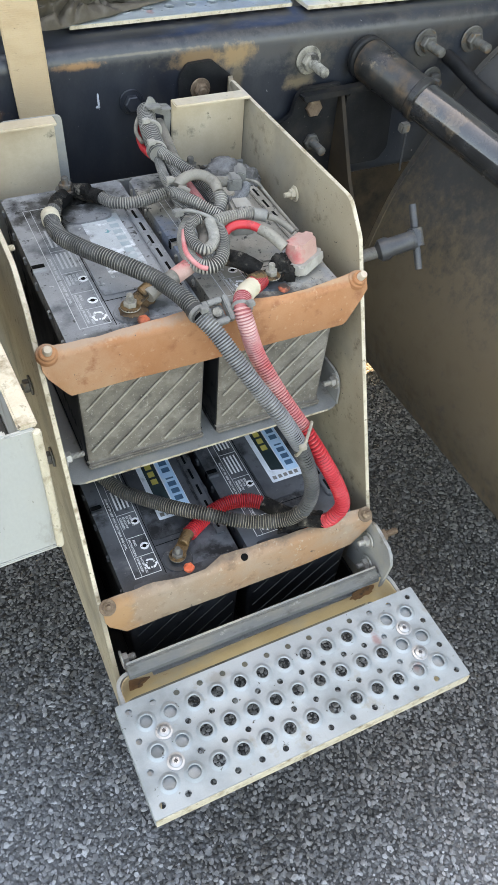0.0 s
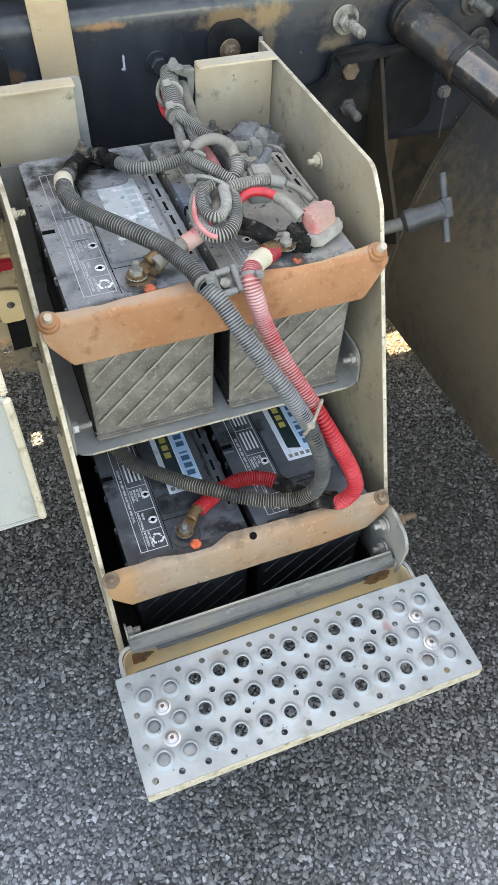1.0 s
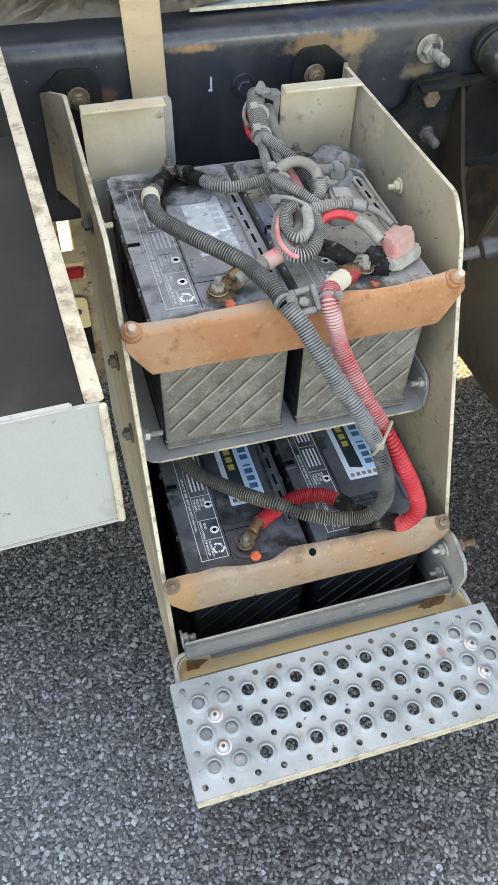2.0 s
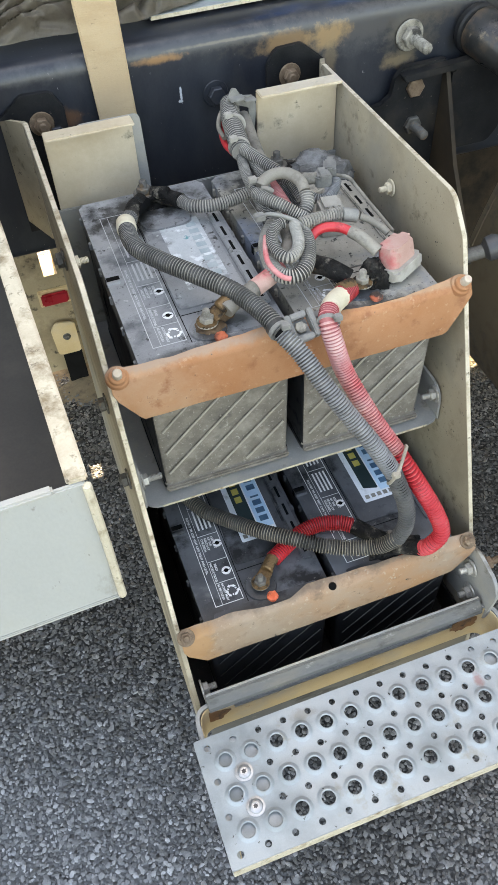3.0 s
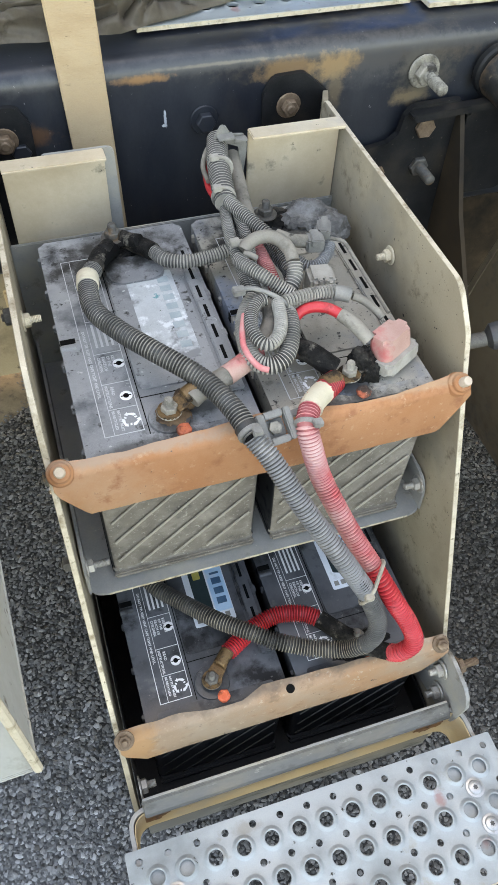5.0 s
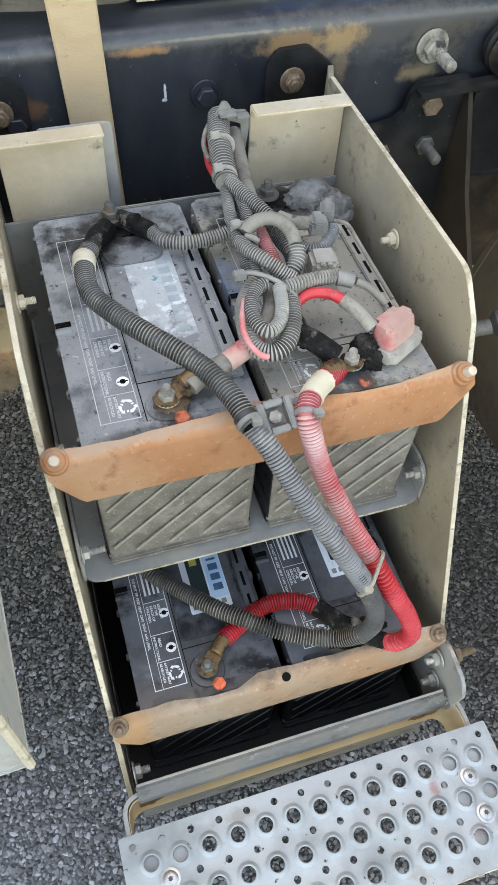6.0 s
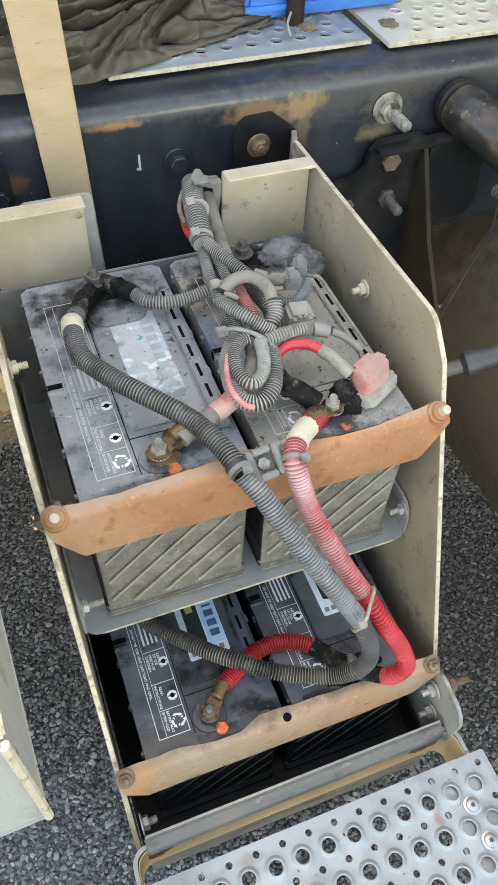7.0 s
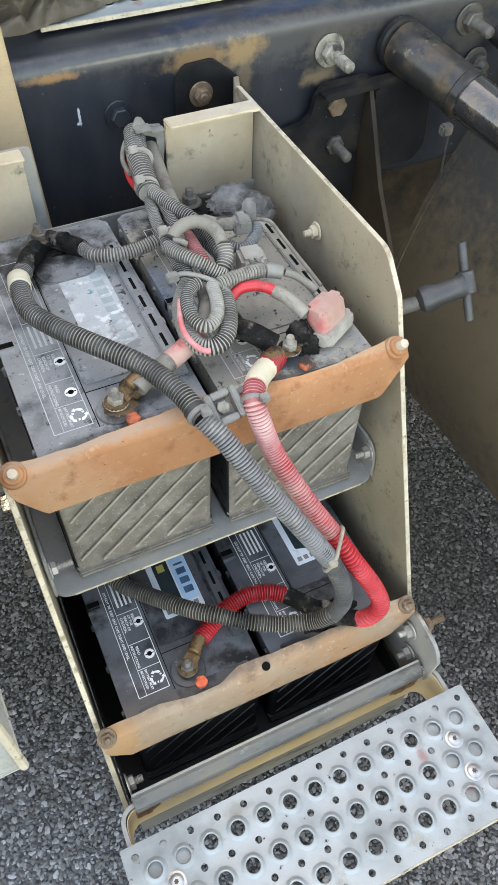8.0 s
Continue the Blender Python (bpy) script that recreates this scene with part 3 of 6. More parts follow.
def build_stones():
    """Crushed stone that stands proud of the binder."""
    rng = np.random.default_rng(4)
    b = bmesh.new()
    bmesh.ops.create_icosphere(b, subdivisions=1, radius=1)
    base = np.array([v.co[:] for v in b.verts])
    tri = np.array([[v.index for v in f.verts] for f in b.faces])
    b.free()
    step = 0.0070
    gx, gy = np.meshgrid(np.arange(-0.95, 1.05, step), np.arange(-0.9, 1.1, step))
    n = gx.size
    cx = gx.ravel() + rng.uniform(-0.5, 0.5, n) * step
    cy = gy.ravel() + rng.uniform(-0.5, 0.5, n) * step
    size = 0.0027 + 0.0036 * rng.random(n) ** 2.0
    a = rng.uniform(0, 2 * math.pi, n)
    tilt = rng.uniform(-0.5, 0.5, (n, 2))
    shape = base[None] * (1 + 0.23 * rng.standard_normal((n, len(base), 1)).clip(-1.5, 1.5))
    sx, sy, sz = size * rng.uniform(0.8, 1.35, n), size * rng.uniform(0.65, 1.05, n), size * rng.uniform(0.48, 0.75, n)
    x, y, z = shape[:, :, 0] * sx[:, None], shape[:, :, 1] * sy[:, None], shape[:, :, 2] * sz[:, None]
    z = np.minimum(z, 0.62 * sz[:, None]) + 0.6 * (x * tilt[:, :1] + y * tilt[:, 1:])
    ca, sa = np.cos(a)[:, None], np.sin(a)[:, None]
    co = np.stack([cx[:, None] + x * ca - y * sa, cy[:, None] + x * sa + y * ca, z - 0.0006 + 0.0012 * rng.random(n)[:, None]], -1).reshape(-1, 3)
    faces = (tri[None] + (np.arange(n) * len(base))[:, None, None]).reshape(-1, 3)
    me = bpy.data.meshes.new("asphalt_stones")
    me.from_pydata(co.tolist(), [], faces.tolist())
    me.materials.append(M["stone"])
    tagged(new("asphalt_stones", me), "grey crushed stone chips set in the asphalt", "stone chips", kind="stuff")


build_stones()
# Unseen wall added in place of the truck body, to block the sun.
tagged(part("wall_body", box(-4.5, 4.5, 0.985, 1.085, 0.56, 3.6, 0.01), "body"), "unseen plain grey wall in place of the truck body, blocks the sun", "truck body", kind="structure")


def build_skirt():
    """Tan and brown underbody panels added below the wall to block the sun, with gaps cut between them to lay sun
    patches on the ground.
    """
    b = bmesh.new()
    for x0, x1, z0, z1 in ((-4.5, -0.242, 0.04, 0.559), (-0.242, -0.210, 0.04, 0.345), (-0.242, -0.210, 0.48, 0.559), (-0.210, 0.31, 0.04, 0.559)):
        box(x0, x1, 0.985, 1.075, z0, z1, 0.0004, bm=b)
    tagged(part("wall_skirt", b, "skirt"), "tan dusty underbody panels added below the wall, with gaps for sun patches", "truck body", kind="structure")
    b = bmesh.new()
    for x0, x1, z0, z1 in ((0.31, 0.765, 0.04, 0.559), (0.875, 4.5, 0.04, 0.559), (0.765, 0.875, 0.04, 0.30), (0.765, 0.875, 0.48, 0.559)):
        box(x0, x1, 0.985, 1.075, z0, z1, 0.0004, bm=b)
    tagged(part("wall_axle", b, "tan_plate"), "brown dusty underbody wall added behind the wheel, with a sun gap", "truck body", kind="structure")


build_skirt()


# Unseen block, added to keep sky light off the right side.
tagged(part("wall_trailer", box(1.25, 7.0, -0.45, 0.97, 1.3, 3.9, 0.01), "body"), "unseen plain grey block added to darken the right side", "trailer", kind="structure")


# ---------- chassis rail ----------
RAIL_Y = 0.46


def build_rail():
    rail = thing("frame_rail", "dark blue-black steel truck frame rail with rust patches", "truck frame", (0, RAIL_Y, 0.75))
    outline = rounded([(0, 0.75), (0, 1.035), (0.085, 1.035), (0.085, 1.027), (0.008, 1.027), (0.008, 0.758), (0.085, 0.758), (0.085, 0.75)],
                      [0.02, 0.026, 0.002, 0.002, 0.016, 0.012, 0.002, 0.002], 8)
    ob = part("channel", prism([(y, z) for y, z in outline], lambda u, v, w: Vector((-2.6 + w, u, v)), 5.2), "rail", rail)
    ob.location = (0, 0, -0.75)
    for x, z, r, s in ((0.384, 0.981, 0.0155, 0.042), (0.620, 0.986, 0.0155, 0.036), (0.723, 0.982, 0.0155, 0.034), (0.396, 0.848, 0.015, 0.036),
                       (0.650, 0.920, 0.0145, 0.012)):
        fastener(rail, (x, -0.013 if 0.3 < x < 0.5 and z < 0.9 else -0.002, z - 0.75), (0, -1, 0), r, s, True, "steel_crust" if 0.3 < x < 0.4 and z > 0.9 else "dirty_steel")
    for x, z, r in ((0.393, 0.909, 0.0155), (0.071, 0.952, 0.013), (-0.167, 0.943, 0.012), (-0.147, 0.868, 0.012), (0.330, 0.845, 0.012)):
        fastener(rail, (x, -0.012 if x > 0.3 else -0.002, z - 0.75), (0, -1, 0), r, 0, True, "nut_rust" if x > 0.3 else "rail")
    def bloom(name, x, z, w, h, mat, seed, label):
        b = bmesh.new()
        rim = []
        for i in range(64):
            a = 2 * math.pi * i / 64
            d = Vector((math.cos(a), math.sin(a), seed))
            k = 1 + 0.35 * noise.noise(d * 1.3) + 0.3 * noise.noise(d * 3.1) + 0.25 * noise.noise(d * 8)
            rim.append((x + w * k * math.cos(a), z - 0.75 + h * k * math.sin(a)))
        part(name, prism(rim, lambda u, v, t: Vector((u, -t, v)), 0.0005, bm=b), mat, rail, label, 0)
    bloom("paint_chip", 0.0195, 0.958, 0.0018, 0.011, "chip", 4, "pale paint chip")
    bloom("paint_chip", 0.018, 0.949, 0.0035, 0.002, "chip", 6, "pale paint chip")
    return rail


build_rail()


def build_hanger():
    """The gusseted bracket bolted to the rail beside the box."""
    h = thing("spring_hanger", "black steel gusset bracket bolted to the frame rail", "bracket", (0.4, 0.45, 0.55))
    out = rounded([(0.27, 0.880), (0.338, 0.891), (0.353, 0.902), (0.358, 0.928), (0.370, 0.942), (0.445, 0.944), (0.445, 0.60), (0.27, 0.60)], [0.01, 0.012, 0.01, 0.012, 0.012, 0.004, 0, 0])
    part("plate", prism(out, lambda u, v, w: Vector((u - 0.4, -0.002 - w, v - 0.55)), 0.010, 0.002), "black", h)
    fin = rounded([(-0.012, 0.0), (-0.012, 0.388), (-0.018, 0.384), (-0.084, 0.252), (-0.165, 0.141), (-0.178, 0.118), (-0.10, 0.0)], [0, 0.002, 0.01, 0, 0.006, 0])
    part("gusset", prism(fin, lambda u, v, w: Vector((0.041 + w, u, v)), 0.007, 0.0015), "gusset", h)
    part("flange", prism(rounded([(-0.04, 0.386), (0.155, 0.396), (0.157, 0.386), (-0.03, 0.376)], [0.003] * 4), lambda u, v, w: Vector((u, -0.012 - w, v)), 0.016, 0.002), "black", h)
    cover = rounded([(0.052, 0.245), (0.052, 0.380), (0.125, 0.380), (0.152, 0.345), (0.158, 0.268), (0.140, 0.245)], [0.006, 0.006, 0.02, 0.02, 0.02, 0.02])
    part("cover_plate", prism(cover, lambda u, v, w: Vector((u, -0.012 - w, v)), 0.012, 0.004), "black", h, "smooth black cover plate")
    return h


build_hanger()


def build_pipe():
    p = thing("exhaust_pipe", "shiny dark steel pipe with a rusty sleeve leaving the rail", "pipe", (0.4955, 0.455, 0.9755))
    d = Vector((0.33, -1, -0.23))
    part("tube", tube([d * -0.01, d * 0.2, d * 0.4, d * 0.5 + Vector((-0.03, -0.02, 0.02)), (0.13, -0.68, -0.09)], 0.0325, n=32), "chrome", p)
    part("sleeve", lathe([(0.034, 0), (0.0355, 0.003), (0.0355, 0.045), (0.034, 0.052), (0.034, 0.118), (0.0362, 0.120), (0.0366, 0.132), (0.034, 0.134)], d * 0.005, d, 32), "rusty_pipe", p,
         "rusty brown sleeve")
    part("collar", lathe([(0.034, 0), (0.0370, 0.003), (0.0370, 0.012), (0.034, 0.015)], (0, -0.001, 0), (0, -1, 0), 32), "black", p, "black collar on the rail")
    part("clip", box(-0.016, 0.002, -0.162, -0.148, -0.062, -0.046, 0.003), "dirty_steel", p)
    part("drop_rod", tube([(-0.002, -0.156, -0.060), (-0.001, -0.157, -0.09), (0.0, -0.158, -0.13)], 0.0018, n=8), "cast", p, "thin hanging rod")


build_pipe()


def build_fender():
    """Quarter fender of the wheel behind, a curved sheet that runs out from the rail."""
    t = thing("wheel_fender", "dark grey dusty curved plastic wheel fender", "wheel fender", (0.55, 0.0, 0.36))
    o = t.location
    line = spline([(0.553, 0, 0.358), (0.537, 0, 0.46), (0.547, 0, 0.57), (0.584, 0, 0.70), (0.626, 0, 0.79), (0.680, 0, 0.882), (0.75, 0, 0.968), (0.86, 0, 1.03), (1.05, 0, 1.06), (1.4, 0, 1.06)], 0.02)

    def sheet(y0, y1, off, th, pts):
        b = bmesh.new()
        prev = None
        for i, p in enumerate(pts):
            d = (pts[min(i + 1, len(pts) - 1)] - pts[max(i - 1, 0)]).normalized()
            nrm = Vector((-d.z, 0, d.x))
            q0, q1 = p + nrm * off, p + nrm * (off + th)
            cur = [b.verts.new(Vector((q.x, y, q.z)) - o) for q, y in ((q0, y0), (q0, y1), (q1, y1), (q1, y0))]
            if prev:
                for k in range(4):
                    b.faces.new((prev[k], prev[(k + 1) % 4], cur[(k + 1) % 4], cur[k]))
            else:
                b.faces.new(cur[::-1])
            prev = cur
        b.faces.new(prev)
        return b
    part("sheet", sheet(-0.75, 0.42, -0.006, 0.006, line), "tank", t)
    part("edge_bead", sheet(0.412, 0.424, -0.008, 0.0105, line), "tank", t)
    part("support_arm", tube([(0.12, 0.45, 0.60), (0.12, 0.2, 0.575), (0.12, -0.6, 0.575)], 0.012, n=14), "black", t, "black steel support arm")
    part("support_plate", box(0.16, 0.25, -0.55, 0.24, 0.585, 0.592, 0.002), "dirty_steel", t, "ribbed steel strip")


build_fender()


# ---------- battery box ----------
SIDE = 0.206
OUT = Vector((0, -0.57, 0.82))


def build_box():
    c = thing("battery_box", "dusty aluminium battery box with two open shelves", "battery box", (0, 0.1, 0.36))
    o = Vector((0, 0.1, 0.36))
    outline = rounded([(0.385, 0.36), (0.385, 0.998), (0.022, 0.998), (-0.012, 0.962), (-0.16, 0.585), (-0.212, 0.47), (-0.225, 0.36)], [0.01, 0.006, 0.03, 0.03, 0.02, 0.03, 0.01])
    for s in (-1, 1):
        part("side_plate", prism(outline, lambda u, v, w: Vector((s * (SIDE + w), u, v)) - o, 0.006, 0.0012), "plate", c)
        b = bmesh.new()
        run = [(u, v) for u, v in outline if v > 0.57 and not (u > 0.37 and v < 0.99)]
        prev = None
        for i, (u, v) in enumerate(run):
            (ua, va), (ub, vb) = run[max(i - 1, 0)], run[min(i + 1, len(run) - 1)]
            d = Vector((ub - ua, vb - va)).normalized()
            nu, nv = d.y * 0.0004, -d.x * 0.0004
            if nu > 0 and nv < 0:
                nu, nv = -nu, -nv
            cur = [b.verts.new(Vector((s * x, u + k * nu, v + k * nv)) - o) for x, k in ((SIDE + 0.0006, 1), (SIDE + 0.0054, 1), (SIDE + 0.0054, -1), (SIDE + 0.0006, -1))]
            if prev:
                for k in range(4):
                    b.faces.new((prev[k], prev[(k + 1) % 4], cur[(k + 1) % 4], cur[k]))
            prev = cur
        part("worn_edge", b, "edge", c, "cream worn plate edge")
        if s < 0:
            continue
        ear = rounded([(-0.155, 0.545), (-0.186, 0.588), (-0.238, 0.578), (-0.248, 0.555), (-0.241, 0.480), (-0.15, 0.45)], [0, 0.02, 0.025, 0.02, 0.02, 0])
        part("step_ear", prism(ear, lambda u, v, w: Vector((s * (SIDE - 0.001 - w), u, v)) - o, 0.005, 0.001), "grey", c, "grey steel step ear")
    part("back_wall", box(-SIDE, SIDE, 0.222, 0.226, 0.0, 0.541, 0.001), "grey", c)
    for x0, x1 in ((-0.195, -0.0815), (0.0885, 0.2045)):
        b = box(x0, x1, 0.2265, 0.2305, 0.40, 0.643, 0.001)
        box(x0, x1, 0.207, 0.231, 0.642, 0.646, 0.0012, bm=b)
        part("upper_panel", b, "panel", c, "cream folded upper panel")
    part("anchor_plate", prism(rounded([(-0.150, 0.44), (-0.150, 0.644), (-0.069, 0.644), (-0.067, 0.56), (-0.067, 0.44)], [0, 0.004, 0.008, 0.01, 0]), lambda u, v, w: Vector((u, 0.2335 + w, v)), 0.004, 0.001), "grey", c, "grey anchor plate")
    for sgn in (-1, 1):
        tab = rounded([(0.150, 0.80), (0.150, 0.978), (0.163, 1.000), (0.205, 1.002), (0.240, 0.975), (0.240, 0.80)], [0, 0.016, 0.014, 0.014, 0.01, 0])
        part("mount_tab", prism(tab, lambda u, v, w: Vector((sgn * u, 0.451 + w, v)) - o, 0.008, 0.001), "black", c, "black mounting tab against the rail")
        arm = rounded([(0.386, 0.82), (0.386, 0.997), (0.43, 0.984), (0.450, 0.975), (0.450, 0.82)], [0, 0.004, 0.01, 0.004, 0])
        part("mount_arm", prism(arm, lambda u, v, w: Vector((sgn * (0.206 + w + (u - 0.386) * 0.42), u, v)) - o, 0.007, 0.001), "plate", c)
        fastener(c, Vector((sgn * 0.185, 0.450, 0.961)) - o, (0, -1, 0), 0.0115, 0.003, True, "nut_rust")
    # shelf with upturned sides
    def tray(name, z, y0, y1, paint="grey"):
        pts = rounded([(-0.203, y0), (0.203, y0), (0.203, y1), (-0.203, y1)], [0.02, 0.02, 0, 0])
        t = part(name, prism(pts, lambda u, v, w: Vector((u, v, z + w)) - o, 0.004, 0.001), paint, c, "grey steel shelf" if paint == "grey" else "lower shelf blackened for the shade in the box")
        part("shelf_edge", box(-0.182, 0.182, y0 - 0.0005 - o.y, y0 + 0.0006 - o.y, z + 0.0005 - o.z, z + 0.0036 - o.z), "edge", c, "cream worn shelf edge")
        for s in (-1, 1):
            fl = rounded([(y0 + 0.006, z), (y0 + 0.01, z + 0.052), (y1, z + 0.052), (y1, z)], [0.0, 0.025, 0, 0])
            part("shelf_side", prism(fl, lambda u, v, w: Vector((s * (0.2035 - w), u, v)) - o, 0.0035, 0.001), paint, c)
        return t
    tray("shelf", 0.699, -0.050, 0.325)
    # Lower shelf coloured black to stand for the deep shade down here.
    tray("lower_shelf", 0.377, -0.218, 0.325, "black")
    # front wall of the lower shelf with its folded lip
    b = box(-0.2, 0.196, -0.230, -0.226, 0.365, 0.523, 0.001)
    prism([(-0.2255, 0.521), (-0.2245, 0.525), (-0.240, 0.515), (-0.242, 0.509)], lambda u, v, w: Vector((-0.199 + w, u, v)), 0.394, 0.001, b, 1)
    bmesh.ops.translate(b, verts=b.verts, vec=-o)
    part("front_lip", b, "lip", c, "tan-dusted grey front lip")
    part("lip_edge", box(-0.198, 0.194, -0.3267, -0.3242, 0.1640, 0.1664, 0.0005), "grey", c, "tan worn lip edge")
    for at, d, r, s, m in (((SIDE - 0.001, 0.152, 0.934), (-1, 0, 0), 0.0075, 0.008, "edge"), ((-SIDE, 0.152, 0.934), (1, 0, 0), 0.0075, 0.010, "edge"),
                           ((0.200, -0.030, 0.735), (-1, 0, 0), 0.008, 0.010, "steel"), ((-0.200, -0.030, 0.736), (1, 0, 0), 0.008, 0.016, "steel"),
                           ((-0.200, 0.035, 0.835), (1, 0, 0), 0.008, 0.010, "steel"),
                           ((0.199, -0.192, 0.548), (-1, 0, 0), 0.009, 0.008, "steel"), ((0.199, -0.204, 0.503), (-1, 0, 0), 0.009, 0.008, "steel"),
                           ((-0.199, -0.203, 0.495), (1, 0, 0), 0.009, 0.010, "steel"), ((0.213, -0.197, 0.556), (1, 0, 0), 0.0095, 0.020, "nut_rust"),
                           ((-0.213, 0.05, 0.80), (-1, 0, 0), 0.009, 0.003, "dirty_steel"),
                           ((-0.213, -0.02, 0.735), (-1, 0, 0), 0.009, 0.003, "dirty_steel"), ((-0.213, 0.16, 0.936), (-1, 0, 0), 0.009, 0.003, "dirty_steel")):
        fastener(c, Vector(at) - o, d, r, s, True, m)
    return c


build_box()


def build_bar(name, label, at, edges, bolts, mat, hole=0.0):
    """A hold-down angle: a narrow flange on the battery lids, folded down over their front. edges: (x, flange depth, face height)."""
    t = thing(name, label, "hold-down bar", at, "hold-down bars")
    b, rings, thick = bmesh.new(), [], 0.0045
    xs = [edges[0][0] + (edges[-1][0] - edges[0][0]) * i / 90 for i in range(91)]
    for x in xs:
        d, h = (float(np.interp(x, [q[0] for q in edges], [q[k] for q in edges])) for k in (1, 2))
        d += 0.0012 * noise.noise(Vector((x * 60, 1, at[2] * 9)))
        h += 0.0008 * noise.noise(Vector((x * 45, 7, at[2] * 9)))
        sag = 0.0012 * noise.noise(Vector((x * 14, 3, at[2])))
        outer = [(d, 0.42 * d), (0.55 * d, 0.235 * d), (0.007, 0.003), (0.003, 0.0008), (0.0005, -0.002), (-0.0008, -0.006), (-0.004 * 0.5, -0.45 * h), (-0.004, -h + 0.001), (-0.0035, -h)]
        inner = [(0.0005, -h), (0.0, -h + 0.0006), (0.0025, -0.45 * h), (0.0038, -0.008), (0.0055, -0.0045), (0.009, -0.0018), (0.55 * d + 0.002, 0.235 * d - thick), (d, 0.42 * d - thick + 0.001)]
        rings.append([b.verts.new((x, y, z + sag)) for y, z in outer + inner])
    n = len(rings[0])
    for p, q in zip(rings, rings[1:]):
        for k in range(n):
            b.faces.new((p[k], p[(k + 1) % n], q[(k + 1) % n], q[k]))
    b.faces.new(rings[0]), b.faces.new(rings[-1][::-1])
    part("bar", b, mat, t, "", 50)
    if hole:
        # A proud black disc; the hole's inner shade is only its colour.
        part("hole", lathe([(0.0052, -0.002), (0.0052, 0.0006)], (hole, 0.0045, 0.0022), OUT, 20), "slot", t)
    for u in bolts:
        foot = Vector((u, 0.0035, 0.0015))
        if hole:
            fastener(t, foot, OUT, 0.0075, 0.006, True, "nut_rust", "nut", "rusty nut")
            continue
        part("boss", lathe([(0.0130, -0.004), (0.0118, 0.0022), (0.0098, 0.0040), (0.0092, 0.0080), (0.0080, 0.0092)], foot, OUT, 22), mat, t)
        part("bolt", lathe([(0.0054, 0.004), (0.0052, 0.018), (0.0042, 0.0195)], foot, OUT, 14), "bolt_end", t, "pale bolt end")
    return t


UPPER = ((-0.208, 0.009, 0.016), (-0.205, 0.012, 0.026), (-0.181, 0.012, 0.062), (-0.14, 0.010, 0.062), (-0.09, 0.012, 0.062), (-0.05, 0.015, 0.062), (-0.01, 0.017, 0.062), (0.04, 0.012, 0.062),
         (0.09, 0.007, 0.062), (0.12, 0.006, 0.062), (0.187, 0.013, 0.062), (0.206, 0.015, 0.026), (0.212, 0.010, 0.012))
LOWER = ((-0.203, 0.010, 0.022), (-0.199, 0.014, 0.036), (-0.176, 0.014, 0.064), (-0.13, 0.013, 0.064), (-0.080, 0.006, 0.064), (-0.058, 0.007, 0.064), (-0.03, 0.017, 0.064), (0.04, 0.014, 0.064), (0.10, 0.013, 0.064),
         (0.178, 0.014, 0.056), (0.202, 0.014, 0.026), (0.207, 0.010, 0.014))
build_bar("hold_down_bar", "orange rusty steel hold-down bar across the upper batteries", (-0.001, -0.0405, 0.9165), UPPER, (-0.199, 0.199), "rust")
build_bar("hold_down_bar", "grey-brown rusty hold-down bar across the lower batteries", (-0.006, -0.1810, 0.5975), LOWER, (-0.196, 0.196), "rust_old", 0.001)


# ---------- batteries ----------
def label_frame(b, x0, x1, y0, y1, w, z):
    for a in ((x0, x1, y0, y0 + w), (x0, x1, y1 - w, y1), (x0, x0 + w, y0 + w, y1 - w), (x1 - w, x1, y0 + w, y1 - w)):
        box(*a, z, z + 0.0002, bm=b)


